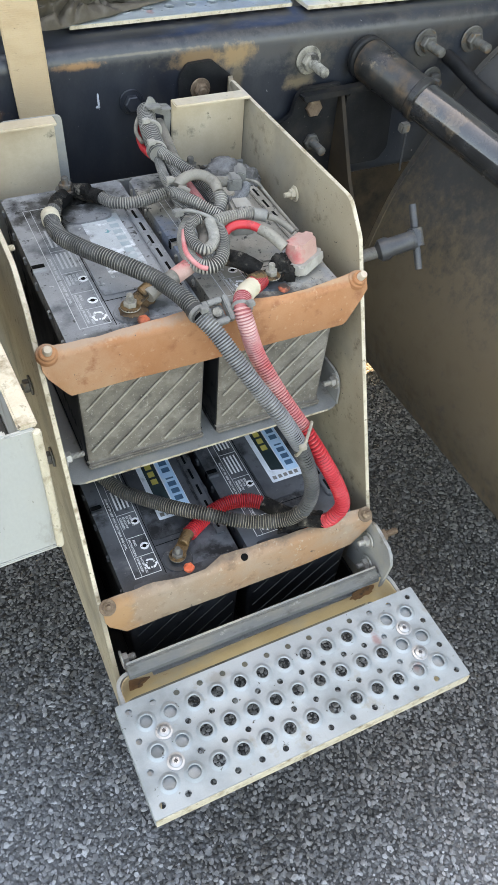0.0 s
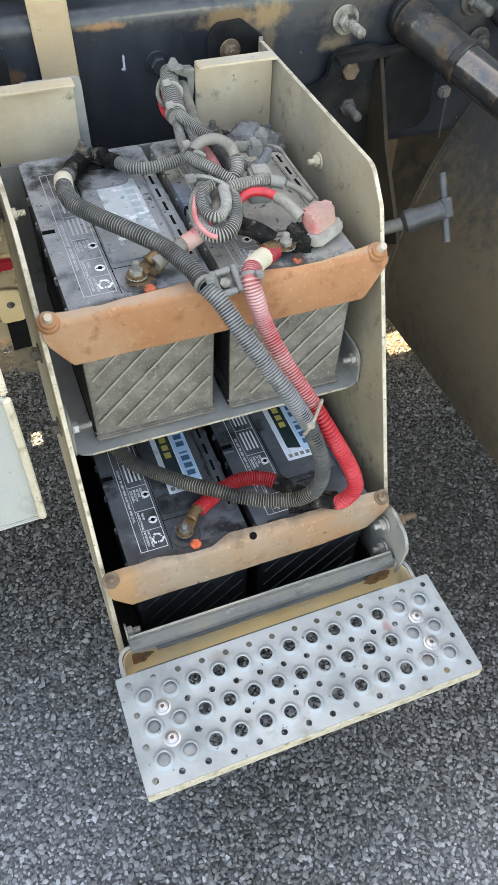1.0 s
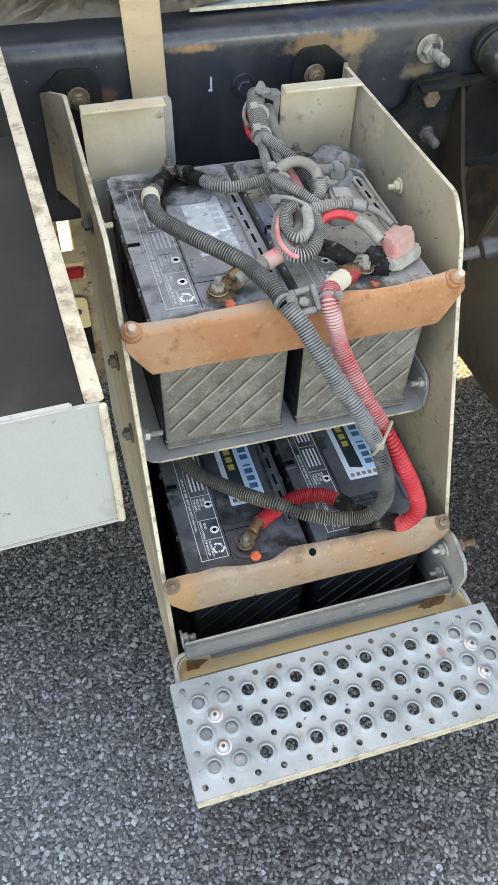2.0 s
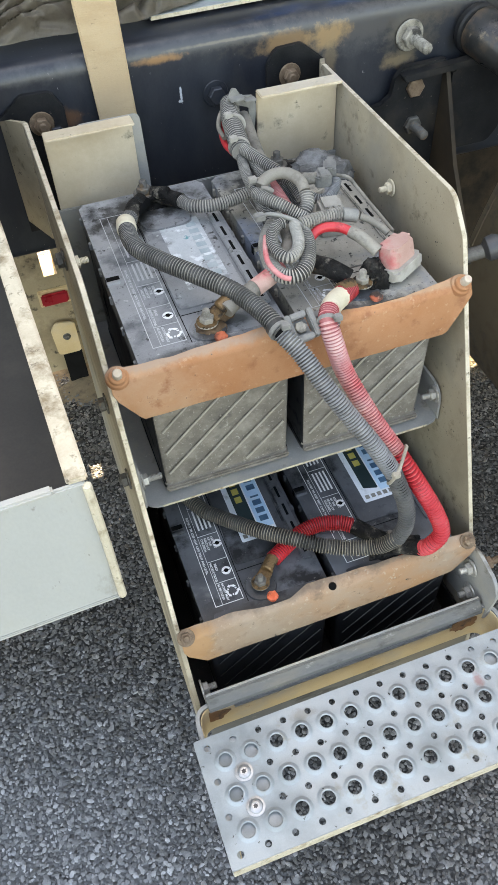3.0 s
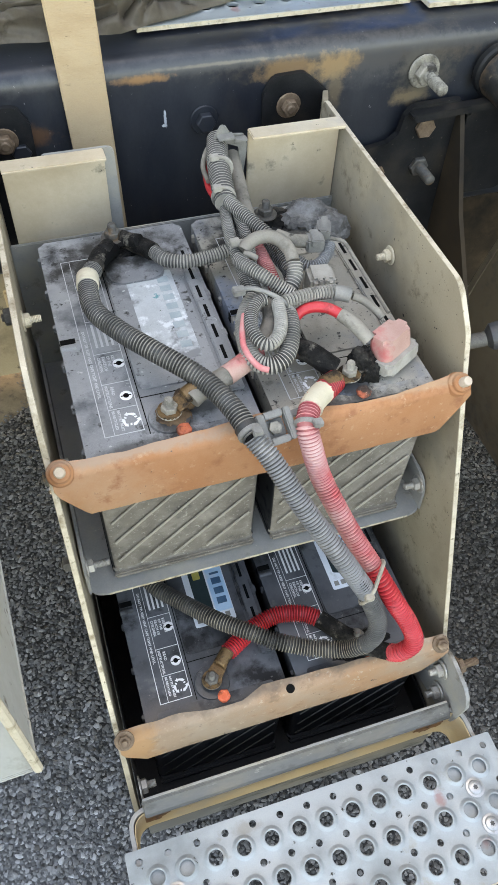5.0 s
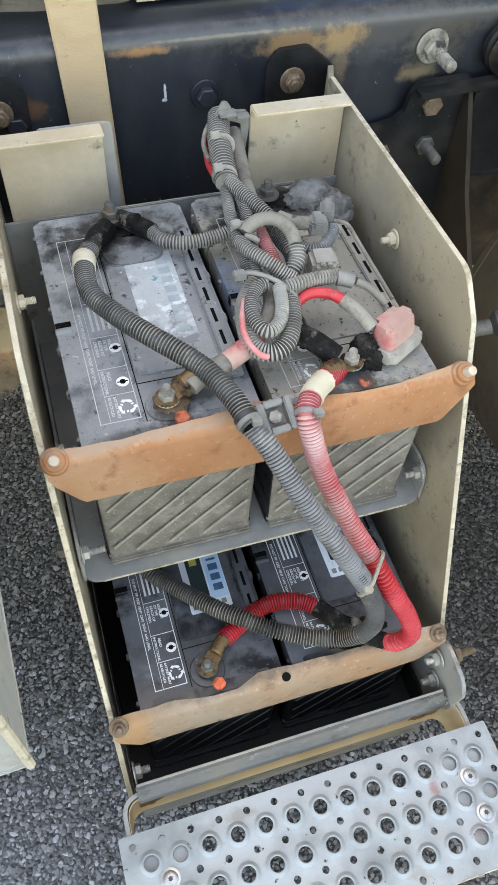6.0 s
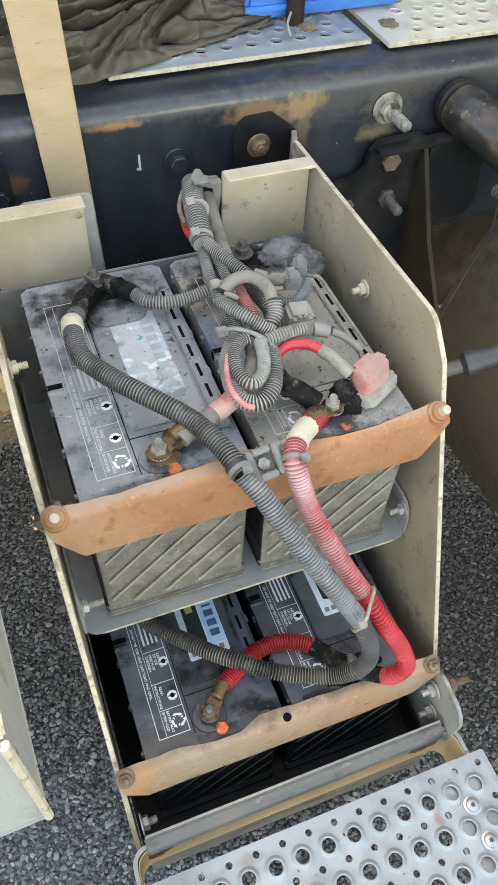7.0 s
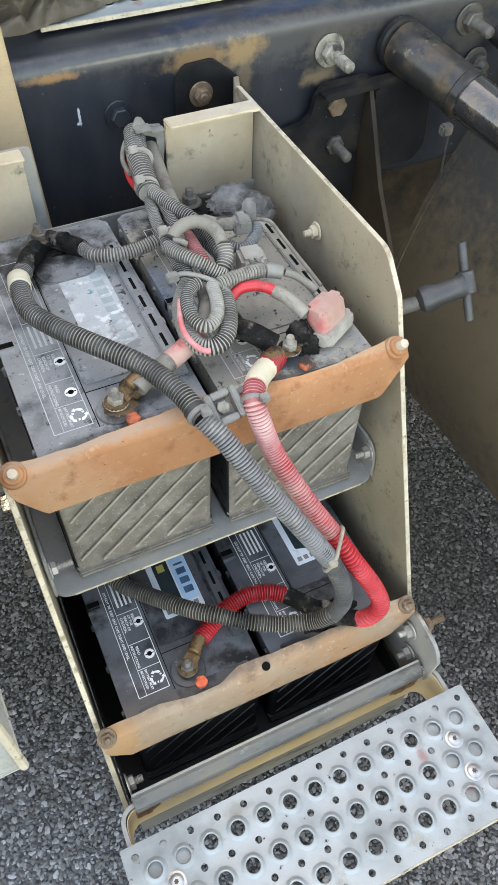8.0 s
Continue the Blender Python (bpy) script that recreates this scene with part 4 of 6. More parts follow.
def build_battery(dusty, label, lid_mat, labelled=True, nut="brass"):
    """Front edge at y = 0, standing on z = 0."""
    c = thing("battery", label, "battery", group="truck batteries")
    W, L, H = 0.0845, 0.330, 0.214
    case = bmesh.new()
    rings = []
    for z, sx, y0, y1 in ((0, -0.004, 0.004, L - 0.004), (0.006, -0.002, 0.001, L - 0.001), (0.012, -0.002, 0.001, L - 0.001), (0.013, -0.003, 0.003, L - 0.003), (H - 0.030, -0.001, 0.0, L)):
        pts = rounded([(-W - sx, y0), (W + sx, y0), (W + sx, y1), (-W - sx, y1)], [0.008] * 4, 4)
        rings.append([case.verts.new((x, y, z)) for x, y in pts])
    n = len(rings[0])
    for p, q in zip(rings, rings[1:]):
        for i in range(n):
            case.faces.new((p[i], p[(i + 1) % n], q[(i + 1) % n], q[i]))
    case.faces.new(rings[0][::-1]), case.faces.new(rings[-1])
    for f in case.faces:
        f.normal_update()
        f.material_index = 1 if abs(f.normal.x) > 0.6 or f.normal.y > 0.5 else 0
    part("case", case, "front_case" if dusty else "clean_case", c, second="clean_case")
    lid = prism(rounded([(-W, -0.001), (W, -0.001), (W, L + 0.001), (-W, L + 0.001)], [0.008] * 4, 4), lambda u, v, w: Vector((u, v, H - 0.030 + w)), 0.030, 0.003)
    part("lid", lid, lid_mat, c)
    # raised vent cover between the post pads, with a seam round it
    cover = prism(rounded([(-0.02, 0.075), (0.062, 0.075), (0.062, 0.255), (-0.02, 0.255)], [0.006] * 4, 4), lambda u, v, w: Vector((u, v, H + w)), 0.0022, 0.0008)
    part("vent_cover", cover, lid_mat, c)
    groove = bmesh.new()
    box(-0.0225, -0.0215, 0.02, 0.30, H, H + 0.0003, bm=groove)
    box(-0.0215, 0.05, 0.066, 0.067, H, H + 0.0003, bm=groove)
    box(-0.0215, 0.05, 0.262, 0.263, H, H + 0.0003, bm=groove)
    part("seam", groove, "slot", c)
    # slotted rail along one side
    rail = box(0.066, 0.080, 0.05, 0.285, H, H + 0.004, 0.0012)
    part("lid_rail", rail, lid_mat, c)
    # Slots are black strips, the shade inside them put into the colour.
    for i in range(7):
        part("vent_slot", box(0.0715, 0.0750, 0.060 + i * 0.032, 0.080 + i * 0.032, H + 0.0036, H + 0.0043), "slot", c)
    for y in (0.135, 0.20):
        part("lid_lug", box(W - 0.002, W + 0.004, y, y + 0.012, H - 0.019, H - 0.006, 0.0015), lid_mat, c)
    # Pocket drawn as a black block, its shade being plain colour.
    part("hand_pocket", box(-W - 0.0006, -W + 0.017, 0.157, 0.166, H - 0.012, H + 0.0006, 0.001), "slot", c)
    part("pocket_lip", lathe([(0.003, 0), (0.0042, 0.0006), (0.0042, 0.0165), (0.003, 0.017)], (-W - 0.001, 0.1525, H - 0.0015), (1, 0, 0), 14), lid_mat, c)
    for i in range(6):
        y = 0.018 + i * 0.058
        part("lid_tooth", box(-W - 0.003, -W + 0.004, y, y + 0.006, H - 0.016, H - 0.006, 0.001), lid_mat, c)
    # ribs on the front
    ribs = bmesh.new()
    x0, x1, z0, z1 = -0.074, 0.074, 0.022, 0.176
    for k in range(-8, 9):
        a = k * 0.0375 + 0.006
        lo, hi = max(x0, z0 - 0.104 - a), min(x1, z1 - 0.104 - a)
        if hi - lo < 0.012:
            continue
        w = 0.0014
        u, v = Vector((lo, -0.0005, lo + a + 0.104)), Vector((hi, -0.0005, hi + a + 0.104))
        nrm = Vector((-0.7, 0, 0.7)) * w
        q = [ribs.verts.new(p) for p in (u - nrm, v - nrm, v + nrm, u + nrm)]
        f = [ribs.verts.new(p + Vector((0, -0.0013, 0)) - (p - m_) * 0.3) for p, m_ in ((u - nrm, u), (v - nrm, v), (v + nrm, v), (u + nrm, u))]
        ribs.faces.new(f)
        for i in range(4):
            ribs.faces.new((q[i], q[(i + 1) % 4], f[(i + 1) % 4], f[i]))
    part("front_rib", ribs, "rib" if dusty else "clean_case", c)
    foot = box(-0.081, 0.081, -0.004, 0.004, 0.004, 0.012, 0.002)
    part("foot_ledge", foot, "front_case" if dusty else "clean_case", c)
    # posts
    for y in (0.034, 0.298):
        part("post_pad", lathe([(0.021, 0), (0.020, 0.0025), (0.012, 0.003)], (0.0, y, H), (0, 0, 1), 24), lid_mat, c)
        fastener(c, (0.0, y, H + (0.0095 if y < 0.1 or not dusty else 0.0165)), (0, 0, 1), 0.0082 if y < 0.1 else 0.0095, 0.009, True, ("dirty_steel" if y > 0.1 else nut) if dusty else "dirty_steel", "terminal")
    shelf = prism(rounded([(-0.018, 0.232), (0.046, 0.232), (0.046, 0.276), (-0.018, 0.276)], [0.016, 0.016, 0.01, 0.01]), lambda u, v, w: Vector((u, v, H + w)), 0.0048, 0.0016)
    part("post_shelf", shelf, lid_mat, c)
    part("front_ledge", prism(rounded([(-0.07, 0.005), (0.07, 0.005), (0.07, 0.018), (-0.07, 0.018)], [0.004] * 4), lambda u, v, w: Vector((u, v, H - 0.0005 + w)), 0.0014, 0.0006), lid_mat, c)
    # printed safety panel
    pm = "print_dim" if dusty else "print"
    z = H + 0.0002
    fr = bmesh.new()
    label_frame(fr, -0.064, -0.026, 0.026, 0.29, 0.0008, z)
    box(-0.0545, -0.0540, 0.027, 0.289, z, z + 0.0002, bm=fr)
    for y in (0.058, 0.092, 0.135, 0.185):
        box(-0.054, -0.0265, y, y + 0.0007, z, z + 0.0002, bm=fr)
    part("label_frame", fr, pm, c, "white printed safety panel")

    def words(text, x, y, size):
        lettering(text, size, Matrix.Translation((x, y, z)) @ Matrix.Rotation(radians(-90), 4, "Z"), pm, c)
    words("DO NOT TIP. KEEP VENT CAPS TIGHT AND LEVEL.", -0.0593, 0.172, 0.0043)
    words("BATTERY MUST", -0.0455, 0.0565, 0.0038)
    words("BE RECYCLED", -0.0505, 0.0565, 0.0038)
    words("READ", -0.0455, 0.088, 0.0046)
    words("INSTRUCTIONS.", -0.0510, 0.0905, 0.0042)
    for i, s in enumerate(("KEEP OUT", "OF THE", "REACH OF", "CHILDREN.")):
        words(s, -0.0365 - i * 0.0047, 0.131 if i else 0.131, 0.0044)
    for (x, y) in ((-0.034, 0.073), (-0.032, 0.118)):
        sign = part("symbol", lathe([(0.0062, 0), (0.0062, 0.0002)], (x, y, z), (0, 0, 1), 20), "print", c)
        mark = lathe([(0.0030, 0), (0.0030, 0.0002)], (x, y, z + 0.0002), (0, 0, 1), 12)
        box(x - 0.0052, x + 0.0052, y - 0.0006, y + 0.0006, z + 0.0002, z + 0.0004, bm=mark)
        part("symbol_mark", mark, "slot", sign)
    for k in range(3):
        a = radians(90 + 120 * k)
        icons = bmesh.new()
        x, y = -0.036 + 0.0062 * math.cos(a), 0.042 + 0.0062 * math.sin(a)
        m = Matrix.Translation((x, y, z)) @ Matrix.Rotation(a + radians(90), 4, "Z")
        for q in ([(-0.0062, 0.0012), (-0.0045, -0.0012), (0.0, -0.0022), (0.0018, -0.0022), (0.0018, -0.0002), (-0.0002, 0.0002), (-0.0035, 0.0022)],
                  [(0.0018, -0.0036), (0.0052, -0.0008), (0.0018, 0.0014)], [(-0.0060, 0.0026), (-0.0035, 0.0035), (-0.0045, 0.0050), (-0.0068, 0.0042)]):
            prism(q, lambda u, v, w: m @ Vector((u, v, w)), 0.0002, bm=icons)
        part("symbol_arrow", icons, "print", c)
    for i in range(4):
        for y0, y1 in ((0.145, 0.180), (0.195, 0.235)):
            part("text_bar", box(-0.050 + i * 0.0055, -0.0475 + i * 0.0055, y0, y1, z, z + 0.0002), pm, c)
    # orange seal by the front post
    seal = lathe([(0.0072, 0), (0.0072, 0.0030), (0.0063, 0.0042), (0.0036, 0.0047), (0.0028, 0.0042), (0.0004, 0.0042)], (0.009, 0.0145, H), (0, 0, 1), 22)
    for v in seal.verts:
        v.co += Vector((noise.noise(v.co * 260), noise.noise(v.co * 260 + Vector((9, 0, 0))), 0.6 * noise.noise(v.co * 200))) * (0.0018 if dusty else 0.0014)
        v.co.z = max(v.co.z, H - 0.001)
    part("seal", seal, "orange_old" if dusty else "orange", c, "flaking orange seal" if dusty else "orange plastic seal")
    if not labelled:
        return c
    # maker's label: plain shapes in its colours
    zt = H + 0.0022
    lab = part("maker_label", prism(rounded([(0.000, 0.104), (0.052, 0.104), (0.052, 0.245), (0.000, 0.245)], [0.003] * 4), lambda u, v, w: Vector((u, v, zt + w)), 0.0003),
               "scuffed" if dusty else "label_white", c, "scuffed faded maker's label" if dusty else "white and pale blue maker's label")
    if not dusty:
        part("label_panel", prism(rounded([(0.008, 0.128), (0.028, 0.122), (0.028, 0.244), (0.008, 0.244)], [0.002] * 4), lambda u, v, w: Vector((u, v, zt + 0.0003 + w)), 0.0002), "label_dark", lab)
        part("label_band", box(0.030, 0.051, 0.118, 0.244, zt + 0.0003, zt + 0.0005), "label_blue", lab)
        for i in range(8):
            y = 0.128 + i * 0.0140
            part("label_bar", box(0.0350, 0.0470, y, y + (0.0030 if i == 3 else 0.0092), zt + 0.0005, zt + 0.0007), "label_navy", lab, "", 0)
        for i in range(4):
            y = 0.168 + i * 0.0150
            part("gold_bar", box(0.013, 0.0225, y, y + 0.0105, zt + 0.0005, zt + 0.0007), "label_gold", lab, "", 0)
        small = bmesh.new()
        for i in range(5):
            box(0.004 + i * 0.009, 0.010 + i * 0.009, 0.109, 0.1155, zt + 0.0003, zt + 0.0005, bm=small)
        part("small_bar", small, "tie_grey", lab)
    else:
        for i in range(8):
            y = 0.120 + i * 0.0150
            part("label_bar", box(0.034, 0.046, y, y + 0.0095, zt + 0.0003, zt + 0.0005), "faint", lab, "", 0)
    return c


def place(ob, x, y, z, rz=0.0):
    ob.matrix_basis = pose(x, y, z, 0, 0, rz)
    return ob


LX, RX = -0.0905, 0.0915
place(build_battery(True, "grey dusty black truck battery on the upper shelf", "dusty_case", True, "steel_crust"), LX, -0.034, 0.703)
place(build_battery(True, "tan-dusted black truck battery under the wiring, upper shelf", "tan_case", False, "steel_crust"), RX, -0.036, 0.703)
clean = place(build_battery(False, "black truck battery with white print on the lower shelf", "clean_lid"), LX, -0.176, 0.382)
copy_thing(clean, pose(RX, -0.176, 0.382))


# ---------- step ----------
def build_step():
    s = thing("step", "bright perforated aluminium step on a grey bracket", "step", (0, -0.35, 0.51))
    b = bmesh.new()
    x0, x1, y0, y1 = -0.2300, 0.2300, -0.0750, 0.0750
    edges = []

    def loop(pts):
        vs = [b.verts.new((x, y, 0)) for x, y in pts]
        edges.extend(b.edges.new((vs[i], vs[(i + 1) % len(vs)])) for i in range(len(vs)))
        return vs
    loop(rounded([(x0, y0), (x1, y0), (x1, y1), (x0, y1)], [0.003] * 4, 3))
    big, small = [], []
    for i in range(13):
        for j in range(3):
            big.append((-0.1992 + i * 0.0332, 0.0413 - j * 0.0413))
    for i in range(14):
        for j in range(4):
            x, y = -0.2158 + i * 0.0332, 0.0620 - j * 0.0413
            if i in (1, 12) and j in (1, 2):
                continue
            small.append((x, y))
    bigs = [loop([(x + 0.0142 * math.cos(math.pi * k / 9), y + 0.0142 * math.sin(math.pi * k / 9)) for k in range(18)]) for x, y in big]
    for x, y in small:
        loop([(x + 0.0042 * math.cos(math.pi * k / 6), y + 0.0042 * math.sin(math.pi * k / 6)) for k in range(12)])
    bmesh.ops.triangle_fill(b, use_beauty=True, use_dissolve=False, edges=edges)
    for (x, y), ring in zip(big, bigs):
        last = ring
        for r, h in ((0.0134, 0.0003), (0.0120, 0.0011), (0.0106, 0.0020), (0.0094, 0.0025), (0.0086, 0.0024), (0.0082, 0.0018), (0.0081, 0.0004)):
            cur = [b.verts.new((x + r * math.cos(math.pi * k / 9), y + r * math.sin(math.pi * k / 9), h)) for k in range(18)]
            for k in range(18):
                b.faces.new((last[k], last[(k + 1) % 18], cur[(k + 1) % 18], cur[k]))
            last = cur
    flats = [e for e in b.edges if len(e.link_faces) == 1 and all(abs(v.co.z) < 1e-6 for v in e.verts)]
    down = bmesh.ops.extrude_edge_only(b, edges=flats)["geom"]
    for v in down:
        if isinstance(v, bmesh.types.BMVert):
            outer = abs(v.co.y - y0) < 0.004 or abs(v.co.y - y1) < 0.004 or abs(v.co.x) > 0.2270
            v.co.z = -0.022 if outer else -0.002
    part("tread", b, "step", s, "", 50)
    part("front_edge", box(x0 + 0.001, x1 - 0.001, y0 - 0.0012, y0 - 0.0002, -0.022, -0.002), "edge", s, "worn cream front edge")
    for x in (-0.1826, 0.1826):
        for y in (0.0206, -0.0206):
            screw = part("screw", lathe([(0.0112, 0), (0.0112, 0.001), (0.0085, 0.0014), (0.0078, 0.0030), (0.005, 0.0042), (0.0036, 0.0042), (0.0034, 0.0030), (0.0005, 0.0030)], (x, y, 0.0004), (0, 0, 1), 24), "screw", s, "bright round screw head")
            star = [((0.0031 if i % 2 else 0.0021) * math.cos(math.pi * i / 6), (0.0031 if i % 2 else 0.0021) * math.sin(math.pi * i / 6)) for i in range(12)]
            part("socket", prism(star, lambda u, v, w: Vector((x + u, y + v, 0.0032 + w)), 0.0004), "cast", screw, "dark star socket")
        part("support_plate", box(x - 0.034, x + 0.030, -0.050, 0.066, -0.009, -0.0045, 0.001), "step", s)
    # bent flat-bar bracket, tan inside
    def band(off, z0, z1, th):
        line = rounded([(-0.220 + off, -0.05), (-0.220 + off, 0.1175 - off), (-0.168, 0.1175 - off), (-0.164, 0.1175 - off), (0.164, 0.1175 - off), (0.168, 0.1175 - off), (0.214 - off, 0.1175 - off), (0.214 - off, -0.05)], [0, 0.035, 0, 0, 0, 0, 0.035, 0], 8)
        bb = bmesh.new()
        prev = None
        for i, (x, y) in enumerate(line):
            a, c = Vector(line[max(i - 1, 0)]), Vector(line[min(i + 1, len(line) - 1)])
            d = (c - a).normalized()
            nx, ny = d.y * th, -d.x * th
            top = z1 if abs(x) > 0.166 else z1 - 0.030
            cur = [bb.verts.new(p) for p in ((x, y, z0), (x + nx, y + ny, z0), (x + nx, y + ny, top), (x, y, top))]
            if prev:
                for k in range(4):
                    bb.faces.new((prev[k], prev[(k + 1) % 4], cur[(k + 1) % 4], cur[k]))
            else:
                bb.faces.new(cur[::-1])
            prev = cur
        bb.faces.new(prev)
        return bb
    part("bracket", band(0.0, -0.078, -0.004, 0.005), "grey", s, "grey bent flat-bar bracket")
    part("bracket_face", band(0.0056, -0.077, -0.0055, 0.0008), "tan", s, "tan primed inner face")
    for x in (-0.195, 0.175):
        b = bmesh.new()
        rim = [(x + 0.020 * (1 + 0.5 * noise.noise(Vector((math.cos(a), math.sin(a), x * 50)) * 2)) * math.cos(a), -0.035 + 0.016 * (1 + 0.5 * noise.noise(Vector((math.cos(a), math.sin(a), x * 9)) * 2.5)) * math.sin(a)) for a in [i * math.pi / 20 for i in range(40)]]
        part("rust_bloom", prism(rim, lambda u, v, w: Vector((u, 0.1105 - w, v)), 0.0005, bm=b), "bare_rust", s, "dark rust bloom", 0)
    s.matrix_basis = pose(0, -0.347, 0.516, 0, 0, 0)
    return s


build_step()


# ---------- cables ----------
# Darker material for each loom's grooves: bare plastic plus painted shade.
SHADED_GROOVE = {"loom_grey": "groove_grey", "loom_mix": "loom_black", "loom_tan": "groove_grey", "ridge": "loom_black", "loom_black": "slot", "groove_grey": "slot", "loom_red": "groove_red", "red": "red_dark", "red_dusty": "groove_red"}


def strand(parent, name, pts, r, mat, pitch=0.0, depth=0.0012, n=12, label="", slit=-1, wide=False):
    """A hose or wire; a corrugated one has dust on the ridges and its own plastic in the grooves, darkened by painted
    shade.
    """
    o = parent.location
    return part(name, tube([Vector(p) - o for p in pts], r, pitch, depth, n, slit=slit, wide=wide), mat, parent, label, second=SHADED_GROOVE.get(mat, mat) if pitch else "")


def band(parent, at, direction, r, length, mat, name="band", label=""):
    return part(name, lathe([(r - 0.0008, -length / 2), (r, -length / 2 + 0.0006), (r * 1.01, 0), (r, length / 2 - 0.0006), (r - 0.0008, length / 2)], Vector(at) - parent.location, direction, 20), mat, parent, label)


def blob(parent, name, at, size, mat, seed, label="", amount=0.5, scale=60):
    """A low crust with an uneven rim."""
    b = bmesh.new()
    bmesh.ops.create_icosphere(b, subdivisions=4, radius=1)
    for v in b.verts:
        k = 1 + amount * noise.noise(v.co * 1.7 + Vector((seed * 7.3, seed * 1.9, 0))) + amount * 0.5 * noise.noise(v.co * 5 + Vector((seed, 3, 1))) + amount * 0.3 * noise.noise(v.co * 13 + Vector((seed, 3, 1)))
        v.co = Vector((v.co.x * size[0] * k, v.co.y * size[1] * k, max(v.co.z, -0.05) * size[2] * k)) + Vector(at) - parent.location
    return part(name, b, mat, parent, label)


def lug(parent, post, tip, mat="brass", label="corroded brass cable lug"):
    """A ring lug on a post, with its barrel towards the cable."""
    o = parent.location
    p, q = Vector(post) - o, Vector(tip) - o
    d = (q - p).normalized()
    b = bmesh.new()
    lathe([(0.0045, 0.0), (0.0115, 0.0), (0.012, 0.0012), (0.0115, 0.003), (0.0045, 0.003)], p, (0, 0, 1), 20, b)
    side = Vector((-d.y, d.x, 0)).normalized()
    m = lambda u, v, w: p + d * u + side * v + Vector((0, 0, 0.0002 + w))
    prism([(0.006, -0.0095), (0.02, -0.0085), (0.02, 0.0085), (0.006, 0.0095)], m, 0.0026, 0.0006, b, 1)
    lathe([(0.007, 0), (0.0085, 0.002), (0.0085, 0.02), (0.007, 0.021)], p + d * 0.017 + Vector((0, 0, 0.0045)), d, 16, b)
    return part("lug", b, mat, parent, label)


BLACK = [(-0.094, 0.246, 0.932)] + [(-0.124, 0.202, 0.943), (-0.133, 0.177, 0.949), (-0.135, 0.126, 0.955), (-0.117, 0.086, 0.958), (-0.092, 0.051, 0.958), (-0.067, 0.023, 0.954), (-0.051, 0.002, 0.950), (-0.037, -0.032, 0.947), (-0.029, -0.063, 0.942), (-0.016, -0.083, 0.927), (0.002, -0.114, 0.897), (0.018, -0.136, 0.872), (0.036, -0.159, 0.845)]
BLACK_LOW = [(0.036, -0.159, 0.845), (0.058, -0.174, 0.803), (0.081, -0.176, 0.735), (0.088, -0.175, 0.688), (0.083, -0.171, 0.654), (0.064, -0.162, 0.634), (0.029, -0.146, 0.626), (-0.008, -0.127, 0.628), (-0.036, -0.107, 0.630), (-0.064, -0.083, 0.626), (-0.090, -0.053, 0.618), (-0.112, -0.027, 0.613), (-0.127, -0.008, 0.611), (-0.150, 0.045, 0.609)]
RED = [(0.065, -0.015, 0.931), (0.041, -0.033, 0.936), (0.028, -0.052, 0.939), (0.024, -0.062, 0.936), (0.027, -0.073, 0.917), (0.035, -0.083, 0.885), (0.046, -0.103, 0.858), (0.059, -0.125, 0.831)]
RED_LOW = [(0.059, -0.125, 0.831), (0.075, -0.148, 0.803), (0.095, -0.171, 0.763), (0.123, -0.181, 0.703), (0.134, -0.188, 0.664), (0.125, -0.185, 0.636), (0.120, -0.176, 0.618)]


def build_black_cable():
    t = thing("battery_cable", "thick grey-black corrugated battery cable joining both shelves", "cable", BLACK[0], "battery cables")
    strand(t, "sleeve", BLACK[1:10], 0.0105, "loom_mix", 0.0034, 0.0013, 16, "tan-dusted black corrugated sleeve", wide=False)
    strand(t, "middle_sleeve", BLACK[9:] + BLACK_LOW[1:2], 0.0104, "loom_grey", 0.0034, 0.0013, 16, "dusty grey corrugated sleeve")
    strand(t, "bend_sleeve", BLACK_LOW[1:5], 0.0103, "groove_grey", 0.0056, 0.0022, 16, "dusty dark corrugated sleeve")
    strand(t, "lower_sleeve", BLACK_LOW[4:], 0.0104, "ridge", 0.0036, 0.0020, 16, "blackish corrugated sleeve", wide=True)
    strand(t, "core", BLACK + BLACK_LOW[1:], 0.0080, "slot")
    band(t, (-0.1330, 0.1770, 0.9490), (-0.0110, -0.0760, 0.0120), 0.0118, 0.020, "tape", "tape_band", "pale tape band")
    lug(t, (-0.0905, 0.264, 0.9265), (-0.108, 0.232, 0.937), "grime", "black greasy cable lug")
    blob(t, "grime_crust", (-0.084, 0.258, 0.9165), (0.020, 0.016, 0.009), "grime", 41, "black greasy crust", 0.25)
    strand(t, "boot", [(-0.101, 0.245, 0.933), (-0.110, 0.233, 0.938), (-0.1240, 0.2020, 0.9430)], 0.0100, "grime")
    # taped joint where the clamp holds it
    band(t, (-0.0314, -0.0537, 0.9435), (0.0080, -0.0310, -0.0050), 0.0113, 0.007, "loom_black", "wrap", "black tape wrap")
    return t


